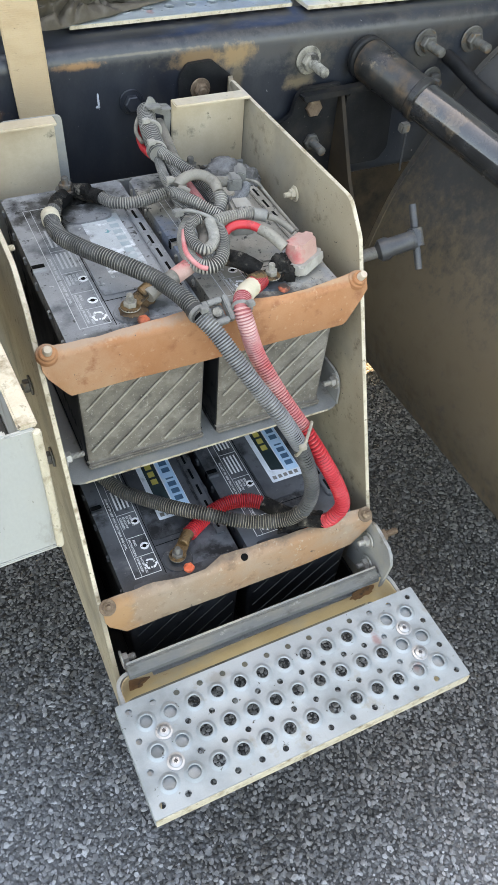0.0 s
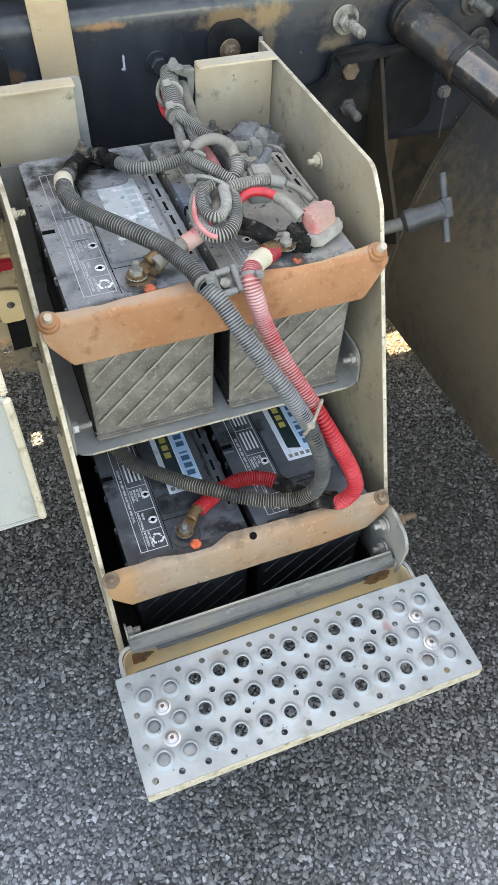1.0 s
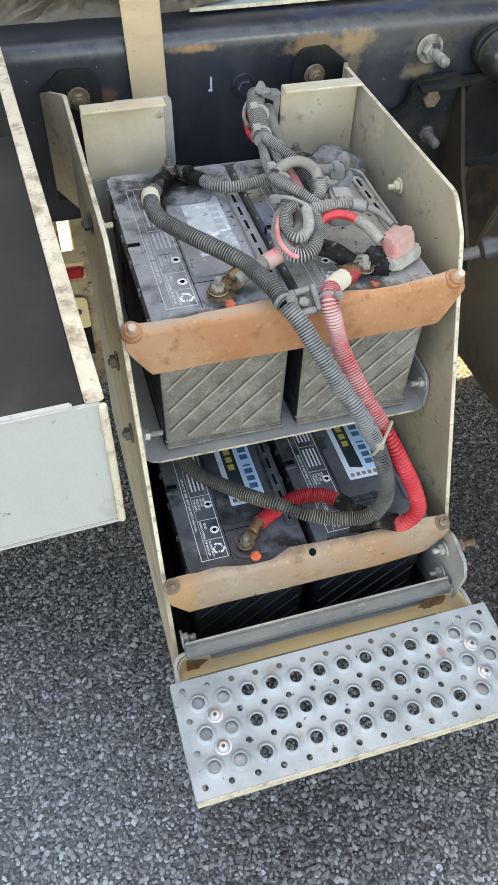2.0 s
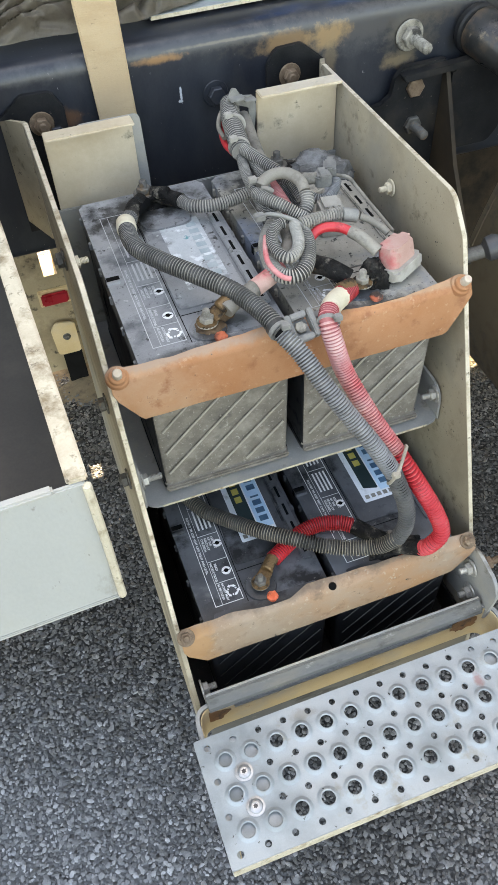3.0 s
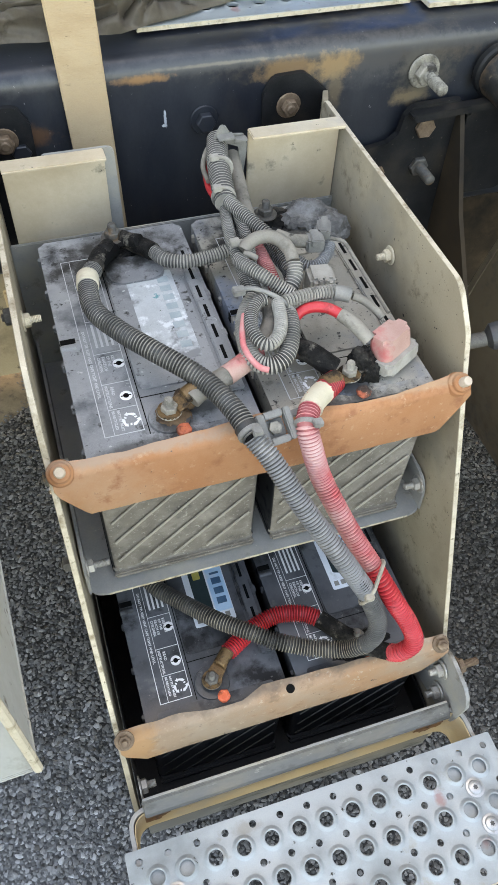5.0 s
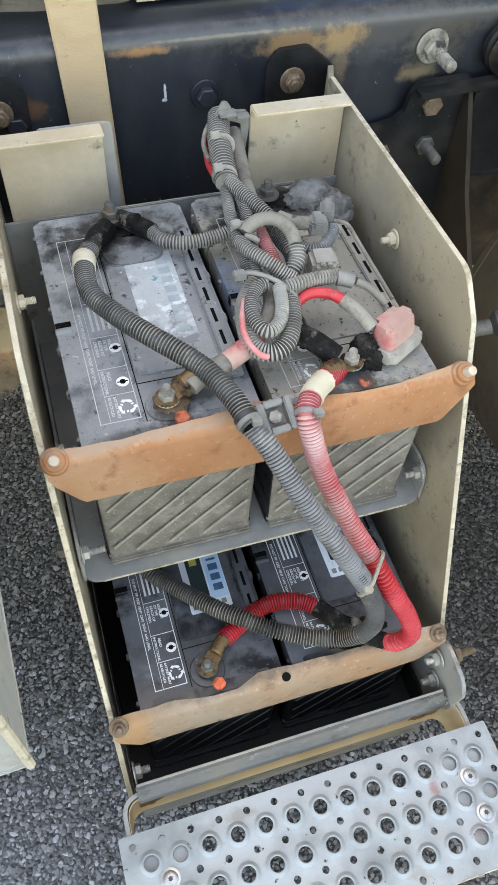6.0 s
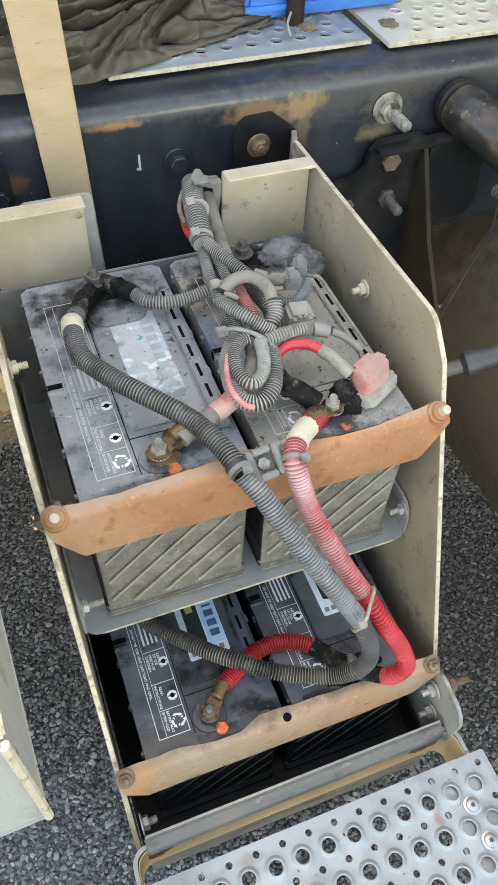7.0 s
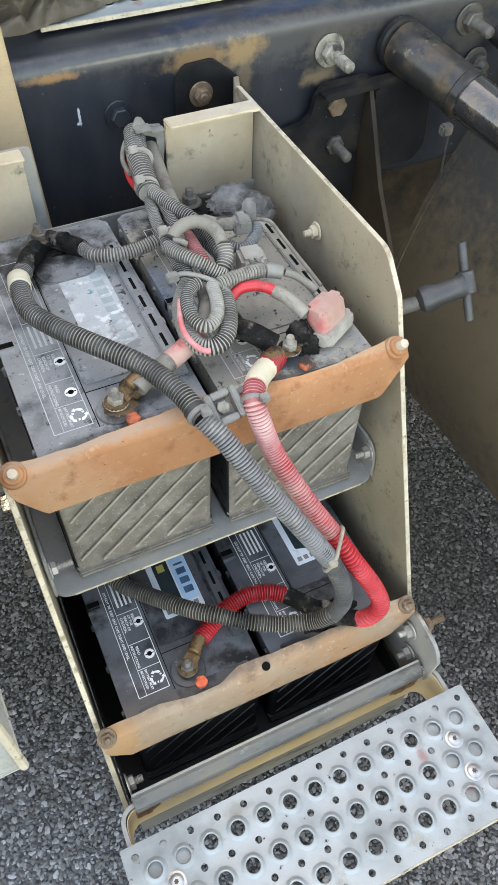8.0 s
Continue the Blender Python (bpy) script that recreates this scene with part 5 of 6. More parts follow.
def build_red_cable():
    t = thing("battery_cable", "thick red corrugated battery cable joining both shelves", "cable", RED[0], "battery cables")
    strand(t, "sleeve", RED + RED_LOW[1:2], 0.0107, "loom_red", 0.0034, 0.0016, 16, "dust-faded red corrugated sleeve", 9)
    strand(t, "lower_sleeve", RED_LOW[1:], 0.0107, "red", 0.0052, 0.0023, 16, "bright red corrugated sleeve")
    strand(t, "core", RED + RED_LOW[1:], 0.0080, "red_dark")
    strand(t, "collar", [(0.0730, -0.0090, 0.9300), (0.0650, -0.0150, 0.9310), (0.0554, -0.0222, 0.9330)], 0.0118, "red", 0.0030, 0.0006, 16)
    strand(t, "tape_band", [(0.0566, -0.0213, 0.9328), (0.0482, -0.0276, 0.9345), (0.0384, -0.0368, 0.9366), (0.0312, -0.0473, 0.9382)], 0.0117, "tape", label="cream tape band")
    lug(t, (0.0915, -0.002, 0.9265), (0.0690, -0.0120, 0.9310))
    blob(t, "grime_crust", (0.094, -0.150, 0.5965), (0.034, 0.018, 0.012), "grime", 17, "black greasy crust", 0.5)
    strand(t, "end_boot", [(0.1200, -0.1760, 0.6180), (0.1040, -0.1630, 0.6125), (0.088, -0.150, 0.607)], 0.0104, "grime")
    return t


build_black_cable()
build_red_cable()


def build_jumper_low():
    pts = [(-0.063, -0.115, 0.606), (-0.041, -0.103, 0.606), (-0.019, -0.092, 0.606), (0.009, -0.088, 0.609), (0.037, -0.095, 0.610), (0.056, -0.107, 0.609)]
    t = thing("battery_cable", "short red corrugated cable linking the lower batteries", "cable", pts[0], "battery cables")
    strand(t, "sleeve", pts, 0.0108, "red", 0.0034, 0.0015, 16)
    strand(t, "core", pts, 0.0082, "red_dark")
    lug(t, (-0.0905, -0.142, 0.6055), (-0.063, -0.115, 0.607))
    strand(t, "boot", [(0.0560, -0.1070, 0.6090), (0.0668, -0.1201, 0.6077), (0.080, -0.136, 0.606), (0.090, -0.142, 0.604)], 0.0112, "grime")
    return t


build_jumper_low()


def build_jumper_top():
    pts = [(-0.064, 0.241, 0.934), (-0.052, 0.223, 0.937), (-0.043, 0.204, 0.939), (-0.021, 0.194, 0.940), (0.006, 0.194, 0.941), (0.026, 0.197, 0.943), (0.050, 0.203, 0.944)]
    t = thing("battery_cable", "dusty grey corrugated jumper between the upper batteries", "cable", pts[0], "battery cables")
    strand(t, "sleeve", pts[1:], 0.0082, "loom_tan", 0.0032, 0.0013, 14, "", 3)
    strand(t, "core", pts, 0.0065, "slot")
    lug(t, (-0.0905, 0.264, 0.9295), (-0.072, 0.245, 0.936), "grime", "black greasy cable lug")
    strand(t, "boot", [(-0.081, 0.264, 0.931), (-0.069, 0.249, 0.933), (-0.058, 0.232, 0.936), (-0.051, 0.219, 0.938)], 0.0102, "grime")
    return t


build_jumper_top()


def build_left_lug():
    t = thing("battery_cable", "red cable end with dusty boot on the front terminal", "cable", (-0.09, 0, 0.93), "battery cables")
    lug(t, (-0.0905, 0.0, 0.9265), (-0.071, 0.006, 0.934))
    blob(t, "crust", (-0.069, 0.017, 0.918), (0.014, 0.012, 0.014), "crust", 11, "brown corroded crust", 0.2)
    blob(t, "crust", (-0.088, 0.0005, 0.9165), (0.018, 0.016, 0.0075), "crust", 14, "brown corroded crust", 0.18)
    strand(t, "boot", [(-0.069, 0.001, 0.936), (-0.055, 0.008, 0.940), (-0.041, 0.010, 0.943), (-0.028, 0.014, 0.945)], 0.0100, "sleeve_tan", label="dusty grey boot")
    strand(t, "sleeve", [(-0.031, 0.013, 0.945), (-0.020, 0.018, 0.946), (-0.008, 0.024, 0.947), (0.007, 0.034, 0.947)], 0.0102, "red_dusty", label="faded red sleeve")
    return t


build_left_lug()


def build_harness():
    t = thing("wiring_harness", "dust-caked bundle of grey corrugated wiring tied in loops", "wiring harness", (0.03, 0.15, 0.93))
    G, C = 0.0027, 0.0013
    strand(t, "wrapped_trunk", [(0.057, 0.348, 0.985), (0.045, 0.305, 0.986), (0.037, 0.261, 0.985), (0.032, 0.227, 0.982)], 0.0130, "loom_tan", 0.0046, 0.0006, 16, "tape-wrapped trunk")
    strand(t, "loom", [(0.032, 0.232, 0.975), (0.024, 0.191, 0.975), (0.021, 0.160, 0.974), (0.020, 0.132, 0.971), (0.018, 0.105, 0.968), (0.016, 0.086, 0.964)], 0.0066, "loom_tan", G, C)
    strand(t, "loom", [(0.041, 0.219, 0.978), (0.039, 0.181, 0.977), (0.035, 0.151, 0.975), (0.028, 0.121, 0.972), (0.023, 0.094, 0.968)], 0.0064, "loom_tan", G, C)
    strand(t, "loom", [(0.042, 0.236, 0.966), (0.040, 0.201, 0.964), (0.036, 0.169, 0.961), (0.031, 0.134, 0.958), (0.030, 0.104, 0.956)], 0.0062, "loom_grey", G, C)
    strand(t, "conduit", [(0.071, 0.333, 0.972), (0.064, 0.288, 0.970), (0.058, 0.242, 0.966), (0.056, 0.220, 0.962)], 0.0088, "sleeve_tan", label="smooth grey conduit")
    strand(t, "loom", [(0.033, 0.223, 0.988), (0.040, 0.204, 0.987), (0.049, 0.184, 0.984), (0.060, 0.165, 0.979), (0.070, 0.149, 0.970), (0.073, 0.130, 0.962)], 0.0076, "loom_tan", G, C)
    strand(t, "loom", [(0.048, 0.176, 0.966), (0.048, 0.148, 0.966), (0.048, 0.123, 0.965), (0.048, 0.101, 0.963)], 0.0078, "red_dusty", G, C, label="dusty red loom")
    strand(t, "loom", [(0.066, 0.175, 0.957), (0.069, 0.153, 0.955), (0.073, 0.134, 0.953), (0.070, 0.111, 0.951)], 0.0066, "loom_grey", G, C)
    strand(t, "arch", [(0.026, 0.144, 0.982), (0.032, 0.148, 0.986), (0.043, 0.151, 0.989), (0.056, 0.149, 0.990), (0.065, 0.140, 0.989), (0.070, 0.126, 0.986), (0.070, 0.112, 0.979)], 0.0070, "sleeve_tan", label="smooth arched conduit")
    strand(t, "loom", [(0.071, 0.113, 0.979), (0.068, 0.103, 0.973), (0.061, 0.094, 0.968), (0.054, 0.087, 0.963)], 0.0086, "loom_tan", 0.0034, C)
    strand(t, "loom", [(0.016, 0.132, 0.982), (0.022, 0.114, 0.984), (0.032, 0.099, 0.983), (0.043, 0.089, 0.978), (0.056, 0.079, 0.970)], 0.0074, "loom_tan", G, C)
    strand(t, "tag", [(0.024, 0.136, 0.984), (0.030, 0.132, 0.984), (0.036, 0.130, 0.980)], 0.0034, "sleeve_tan", label="dusty tape tail")
    strand(t, "connector_tube", [(0.075, 0.180, 0.966), (0.089, 0.168, 0.965), (0.108, 0.164, 0.963)], 0.0072, "sleeve_tan", label="smooth connector sleeve")
    strand(t, "loom", [(0.089, 0.150, 0.952), (0.098, 0.140, 0.950), (0.111, 0.140, 0.950), (0.125, 0.152, 0.951), (0.133, 0.164, 0.954)], 0.0066, "loom_grey", G, C)
    strand(t, "wire", [(0.135, 0.170, 0.958), (0.149, 0.163, 0.955), (0.153, 0.144, 0.950), (0.156, 0.118, 0.945), (0.158, 0.089, 0.942), (0.159, 0.058, 0.940)], 0.0022, "sleeve_tan")
    for at, size, turn in (((0.113, 0.162, 0.962), (0.010, 0.009, 0.008), -10), ((0.130, 0.179, 0.960), (0.008, 0.012, 0.010), -24)):
        b = box(-size[0], size[0], -size[1], size[1], -size[2], size[2], 0.002)
        box(-size[0] * 0.5, size[0] * 0.5, -size[1] - 0.002, size[1] + 0.002, size[2] * 0.2, size[2] + 0.002, 0.001, bm=b)
        bmesh.ops.transform(b, matrix=Matrix.Translation(Vector(at) - t.location) @ Matrix.Rotation(radians(turn), 4, "Z"), verts=b.verts)
        part("plug", b, "tie_grey", t, "dusty plug housing")
    b = box(-0.014, 0.014, -0.015, 0.015, -0.038, 0.0, 0.004, 3)
    for x in (-0.006, 0.001):
        box(x, x + 0.005, -0.0165, -0.010, -0.016, 0.001, 0.001, bm=b)
    box(-0.015, 0.015, -0.017, 0.017, -0.040, -0.024, 0.002, bm=b)
    bmesh.ops.transform(b, matrix=Matrix.Translation(Vector((0.105, 0.119, 0.958)) - t.location) @ Matrix.Rotation(radians(-8), 4, "Z"), verts=b.verts)
    part("fuse_holder", b, "loom_tan", t, "dust-covered fuse holder")
    strand(t, "loop", [(0.043, 0.090, 0.964), (0.047, 0.070, 0.963), (0.045, 0.047, 0.962), (0.038, 0.028, 0.960), (0.029, 0.013, 0.957), (0.017, 0.006, 0.954), (0.005, 0.009, 0.953), (-0.003, 0.020, 0.954), (-0.004, 0.037, 0.957), (0.000, 0.058, 0.960), (0.009, 0.076, 0.963), (0.020, 0.088, 0.966)], 0.0090, "loom_tan", 0.0030, 0.0016, 16)
    strand(t, "loop", [(0.025, 0.073, 0.976), (0.017, 0.070, 0.976), (0.007, 0.058, 0.975), (0.002, 0.040, 0.973), (0.005, 0.023, 0.971), (0.013, 0.018, 0.970), (0.025, 0.027, 0.971), (0.033, 0.045, 0.972), (0.038, 0.069, 0.973)], 0.0068, "loom_tan", G, C, 14)
    strand(t, "pad", [(0.036, 0.086, 0.957), (0.032, 0.067, 0.956), (0.023, 0.051, 0.954), (0.014, 0.041, 0.952)], 0.0090, "sleeve_tan")
    strand(t, "red_wire", [(0.001, 0.061, 0.972), (-0.006, 0.044, 0.969), (-0.010, 0.027, 0.966), (-0.008, 0.012, 0.963), (-0.002, 0.001, 0.960), (0.006, -0.003, 0.958)], 0.0030, "loom_red", label="bare red wire")
    strand(t, "loom", [(0.045, 0.067, 0.973), (0.061, 0.070, 0.973), (0.080, 0.073, 0.971), (0.102, 0.075, 0.968)], 0.0074, "loom_tan", 0.0034, 0.0017)
    strand(t, "end_sleeve", [(0.100, 0.073, 0.968), (0.109, 0.070, 0.967), (0.119, 0.065, 0.965)], 0.0080, "tie_grey")
    strand(t, "wire", [(0.118, 0.066, 0.965), (0.127, 0.061, 0.962), (0.135, 0.052, 0.958), (0.143, 0.039, 0.952)], 0.0042, "sleeve_tan")
    strand(t, "red_wire", [(0.054, 0.060, 0.956), (0.062, 0.062, 0.962), (0.073, 0.060, 0.966), (0.087, 0.054, 0.966), (0.098, 0.044, 0.963)], 0.0056, "red", label="bare red wire")
    strand(t, "wire_sleeve", [(0.097, 0.046, 0.963), (0.104, 0.035, 0.961), (0.111, 0.024, 0.956), (0.118, 0.013, 0.950)], 0.0070, "sleeve_tan")
    strand(t, "red_wire", [(0.057, 0.353, 0.978), (0.045, 0.341, 0.972), (0.036, 0.322, 0.966), (0.031, 0.292, 0.962), (0.031, 0.259, 0.966)], 0.0046, "red", label="bare red wire")
    strand(t, "wire", [(0.054, 0.349, 0.985), (0.040, 0.336, 0.980), (0.030, 0.314, 0.974), (0.029, 0.286, 0.972)], 0.0030, "sleeve_tan")
    # ties
    strand(t, "tie", [(0.001, 0.084, 0.983), (0.013, 0.082, 0.985), (0.027, 0.077, 0.982), (0.042, 0.067, 0.976), (0.052, 0.058, 0.966), (0.054, 0.050, 0.955)], 0.0024, "tie_grey", label="grey cable tie")
    b = box(-0.006, 0.006, -0.005, 0.005, -0.003, 0.004, 0.001)
    bmesh.ops.translate(b, verts=b.verts, vec=Vector((0.002, 0.083, 0.983)) - t.location)
    part("tie_head", b, "tie_grey", t)
    for at, d, r in (((0.044, 0.290, 0.986), (0.25, 1, 0.05), 0.0150), ((0.032, 0.236, 0.984), (0.3, 1, 0), 0.0140), ((0.027, 0.154, 0.976), (0.35, 1, 0), 0.0120)):
        band(t, at, d, r, 0.0040, "loom_tan", "tie", "dusty cable tie")
        bb = box(-0.005, 0.005, -0.004, 0.004, -0.003, 0.003, 0.0008)
        bmesh.ops.translate(bb, verts=bb.verts, vec=Vector(at) + Vector((-0.008, -0.002, r)) - t.location)
        part("tie_head", bb, "loom_tan", t)
    # clip that holds the trunk to the back wall
    b = bmesh.new()
    o = t.location
    prism(rounded([(0.046, 0.996), (0.056, 1.014), (0.062, 1.012), (0.068, 1.002), (0.084, 1.000), (0.089, 0.985), (0.084, 0.945), (0.078, 0.945), (0.078, 0.985), (0.060, 0.992)], [0.002] * 10),
          lambda u, v, w: Vector((u, 0.332 - w, v)) - o, 0.003, 0.0006, b)
    box(0.050 - o.x, 0.070 - o.x, 0.316 - o.y, 0.331 - o.y, 1.0015 - o.z, 1.0040 - o.z, 0.0008, bm=b)
    box(0.070 - o.x, 0.086 - o.x, 0.318 - o.y, 0.329 - o.y, 0.9965 - o.z, 0.9990 - o.z, 0.0008, bm=b)
    part("clip", b, "tie_grey", t, "bent steel clip")
    return t


build_harness()


def build_boots():
    t = thing("terminal_boot", "red rubber terminal boot under thick tan dust", "terminal cover", (0.142, 0.010, 0.918))
    R = Matrix.Rotation(radians(30), 4, "Z") @ Matrix.Rotation(radians(-10), 4, "X")
    b = prism(rounded([(-0.024, -0.014), (0.023, -0.014), (0.023, 0.012), (-0.020, 0.014)], [0.009, 0.010, 0.010, 0.009], 8), lambda u, v, w: R @ Vector((u * (1 - w * 4), v * (1 - w * 3), 0.014 + w)), 0.027, 0.0045, seg=4)
    part("cap", b, "red_dusty", t)
    b = prism(rounded([(-0.026, -0.019), (0.027, -0.019), (0.027, 0.016), (-0.024, 0.018)], [0.006] * 4), lambda u, v, w: R @ Vector((u, v, 0.004 + w)), 0.014, 0.003)
    part("skirt", b, "loom_tan", t, "dust-covered skirt")
    blob(t, "grime_crust", (0.112, 0.006, 0.918), (0.017, 0.019, 0.026), "grime", 21, "black greasy crust", 0.35)
    u = thing("terminal_boot", "black rubber boot beside the front terminal", "terminal cover", (0.055, 0.016, 0.920))
    strand(u, "cap", [(0.049, 0.037, 0.938), (0.059, 0.025, 0.940), (0.068, 0.011, 0.939), (0.077, 0.003, 0.934)], 0.0108, "grime")
    v = thing("terminal_boot", "grey dusty rubber cover over the rear terminal", "terminal cover", (0.12, 0.25, 0.917))
    blob(v, "cap", (0.146, 0.261, 0.917), (0.034, 0.028, 0.022), "fuzz", 31, "", 0.28)
    blob(v, "cap", (0.166, 0.236, 0.917), (0.024, 0.024, 0.020), "fuzz", 35, "", 0.3)
    blob(v, "grime_crust", (0.105, 0.274, 0.917), (0.026, 0.018, 0.010), "grime", 33, "black oily crust", 0.3)


build_boots()


def build_clamp():
    t = thing("cable_clamp", "dusty grey plastic double cable clamp on the bar", "cable clamp", (-0.001, -0.045, 0.924))
    R = Matrix.Translation((0, 0, 0)) @ Matrix.Rotation(radians(34), 4, "X") @ Matrix.Rotation(radians(6), 4, "Z")
    for name, x0, x1, y0, y1, z0, z1 in (("clamp_wall", -0.010, 0.009, -0.016, -0.009, 0.002, 0.013), ("clamp_wall", -0.010, 0.009, 0.009, 0.016, 0.002, 0.013),
                                         ("clamp_cheek", -0.018, -0.0102, -0.0155, 0.0155, 0.003, 0.016), ("clamp_cheek", 0.0092, 0.016, -0.0155, 0.0155, 0.003, 0.016),
                                         ("strap_arm", 0.0162, 0.034, -0.012, -0.005, 0.002, 0.008), ("strap_arm", 0.0162, 0.034, 0.004, 0.011, 0.002, 0.008),
                                         ("saddle", -0.010, 0.009, -0.0088, 0.0088, 0.0, 0.004)):
        b = box(x0, x1, y0, y1, z0, z1, 0.0012)
        bmesh.ops.transform(b, matrix=R, verts=b.verts)
        part(name, b, "tie_grey", t)
    part("nut", prism(hexagon(0.0068), lambda u, v, w: R @ Vector((u - 0.001, v, 0.0042 + w)), 0.005, 0.0006, seg=1), "steel_crust", t, "dusty hexagon nut")
    band(t, (0.0252, -0.0590, 0.9369), (-0.0040, -0.0100, -0.0030), 0.0126, 0.0050, "tie_grey", "strap", "grey strap")
    band(t, (-0.0302, -0.0583, 0.9427), (0.0080, -0.0310, -0.0050), 0.0120, 0.0050, "tie_grey", "strap", "grey strap")
    for at in ((0.0312, -0.0680, 0.9479), (-0.0262, -0.0663, 0.9532)):
        bb = box(-0.0045, 0.0045, -0.004, 0.004, -0.003, 0.003, 0.0008)
        bmesh.ops.translate(bb, verts=bb.verts, vec=Vector(at) - t.location)
        part("buckle", bb, "tie_grey", t)
    return t


build_clamp()


def build_tie():
    """The pale tie that holds the black and the red cable together."""
    one, two = Vector((0.058, -0.174, 0.803)), Vector((0.084, -0.158, 0.786))
    d = Vector((0.0200, -0.0200, -0.0450)).normalized()
    t = thing("cable_tie", "pale nylon tie round the black and red cables", "cable tie", (one + two) / 2)
    side = two - one
    side = (side - d * side.dot(d)).normalized()
    other = d.cross(side)
    if other.z < 0:
        other = -other
    half = (two - one).dot(side) * 0.42
    pts = []
    for i in range(25):
        a = 2 * math.pi * i / 24
        pts.append(side * ((half if math.cos(a) > 0 else -half) + 0.0118 * math.cos(a)) + other * (0.0122 * math.sin(a)) - d * (0.006 + 0.010 * math.sin(a)))
    part("loop", tube(pts, 0.0021, n=8), "tie", t)
    b = box(-0.0045, 0.0045, -0.0035, 0.0035, -0.0035, 0.0035, 0.001)
    bmesh.ops.translate(b, verts=b.verts, vec=-side * (half + 0.011) + other * 0.007 - d * 0.012)
    part("head", b, "tie", t)
    return t


build_tie()


# ---------- beside and above ----------
def build_latch():
    t = thing("tee_latch", "grey cast tee-handle latch on the box side", "latch", (0.212, 0.04, 0.89))
    o = t.location
    part("rod", tube([Vector(p) - o for p in ((0.210, 0.045, 0.885), (0.25, 0.037, 0.892), (0.285, 0.028, 0.902))], 0.0085, n=16), "dirty_steel", t)
    d = (Vector((0.325, 0.018, 0.917)) - Vector((0.275, 0.031, 0.899))).normalized()
    part("body", lathe([(0.008, 0), (0.015, 0.006), (0.016, 0.016), (0.013, 0.022), (0.0125, 0.048), (0.014, 0.052), (0.012, 0.056)], Vector((0.272, 0.032, 0.898)) - o, d, 20), "cast", t, "grey cast body")
    part("crossbar", tube([Vector((0.331, 0.050, 0.950)) - o, Vector((0.328, 0.023, 0.914)) - o, Vector((0.326, -0.003, 0.878)) - o], 0.0052, n=14), "cast", t)
    part("eye", lathe([(0.007, -0.013), (0.0105, -0.012), (0.0105, 0.012), (0.007, 0.013)], Vector((0.3285, 0.0235, 0.915)) - o, (0.03, 0.6, 0.8), 18), "cast", t)
    return t


build_latch()


def build_storage_box():
    """The white open box beside the batteries, its liner dark."""
    t = thing("storage_box", "white painted open steel box with a dark liner", "storage box", (-0.255, -0.278, 0.91))
    L, Wd, H = 0.735, 0.62, 0.149
    b = box(-Wd, 0, 0, 0.004, 0.0, H, 0.0012)
    part("front_wall", b, "white", t)
    part("side_wall", box(-0.004, 0, 0.0045, L, 0.0, H, 0.0012), "white", t)
    part("rim", box(-0.0115, 0.0035, 0.002, L, H - 0.001, H + 0.004, 0.0015), "edge", t, "worn cream rim")
    part("front_rim", box(-Wd, -0.021, -0.0015, 0.006, H - 0.002, H + 0.003, 0.0015), "white", t)
    part("corner_weld", tube([(0.001, -0.001, 0.0), (0.0015, -0.0015, 0.07), (0.001, -0.001, H)], 0.0035, n=8), "edge", t, "uneven weld bead")
    part("bottom_lip", box(-Wd, 0.001, -0.001, L, -0.004, 0.0, 0.001), "white", t)
    part("liner", box(-Wd + 0.005, -0.005, 0.005, L, 0.002, 0.006, 0.001), "inner", t, "dark brown liner")
    part("back_wall", box(-Wd, -0.0005, L - 0.004, L + 0.0, 0.0, H - 0.002, 0.001), "inner", t)
    t.matrix_basis = pose(-0.255, -0.278, 0.91, 0, 0, 2.4)
    return t


build_storage_box()


def perforated(x0, x1, y0, y1, nx, ny, px, py, sx, sy, r):
    """A tread plate with raised round holes, staggered row by row."""
    b = bmesh.new()
    edges = []

    def loop(pts):
        vs = [b.verts.new((x, y, 0)) for x, y in pts]
        edges.extend(b.edges.new((vs[i], vs[(i + 1) % len(vs)])) for i in range(len(vs)))
        return vs
    loop([(x0, y0), (x1, y0), (x1, y1), (x0, y1)])
    rims = []
    for j in range(ny):
        for i in range(nx):
            x, y = sx + i * px + (px / 2 if j % 2 else 0), sy + j * py
            if x0 + 0.02 < x < x1 - 0.02 and y < y1 - 0.02:
                rims.append((x, y, loop([(x + r * 1.6 * math.cos(math.pi * k / 8), y + r * 1.6 * math.sin(math.pi * k / 8)) for k in range(16)])))
    bmesh.ops.triangle_fill(b, use_beauty=True, use_dissolve=False, edges=edges)
    for x, y, ring in rims:
        last = ring
        for q, h in ((1.35, 0.0010), (1.12, 0.0018), (1.0, 0.0010), (1.0, -0.003)):
            cur = [b.verts.new((x + r * q * math.cos(math.pi * k / 8), y + r * q * math.sin(math.pi * k / 8), h)) for k in range(16)]
            for k in range(16):
                b.faces.new((last[k], last[(k + 1) % 16], cur[(k + 1) % 16], cur[k]))
            last = cur
    rim = [e for e in b.edges if len(e.link_faces) == 1 and all(abs(v.co.z) < 1e-6 for v in e.verts)]
    for v in bmesh.ops.extrude_edge_only(b, edges=rim)["geom"]:
        if isinstance(v, bmesh.types.BMVert):
            v.co.z = -0.006
    return b


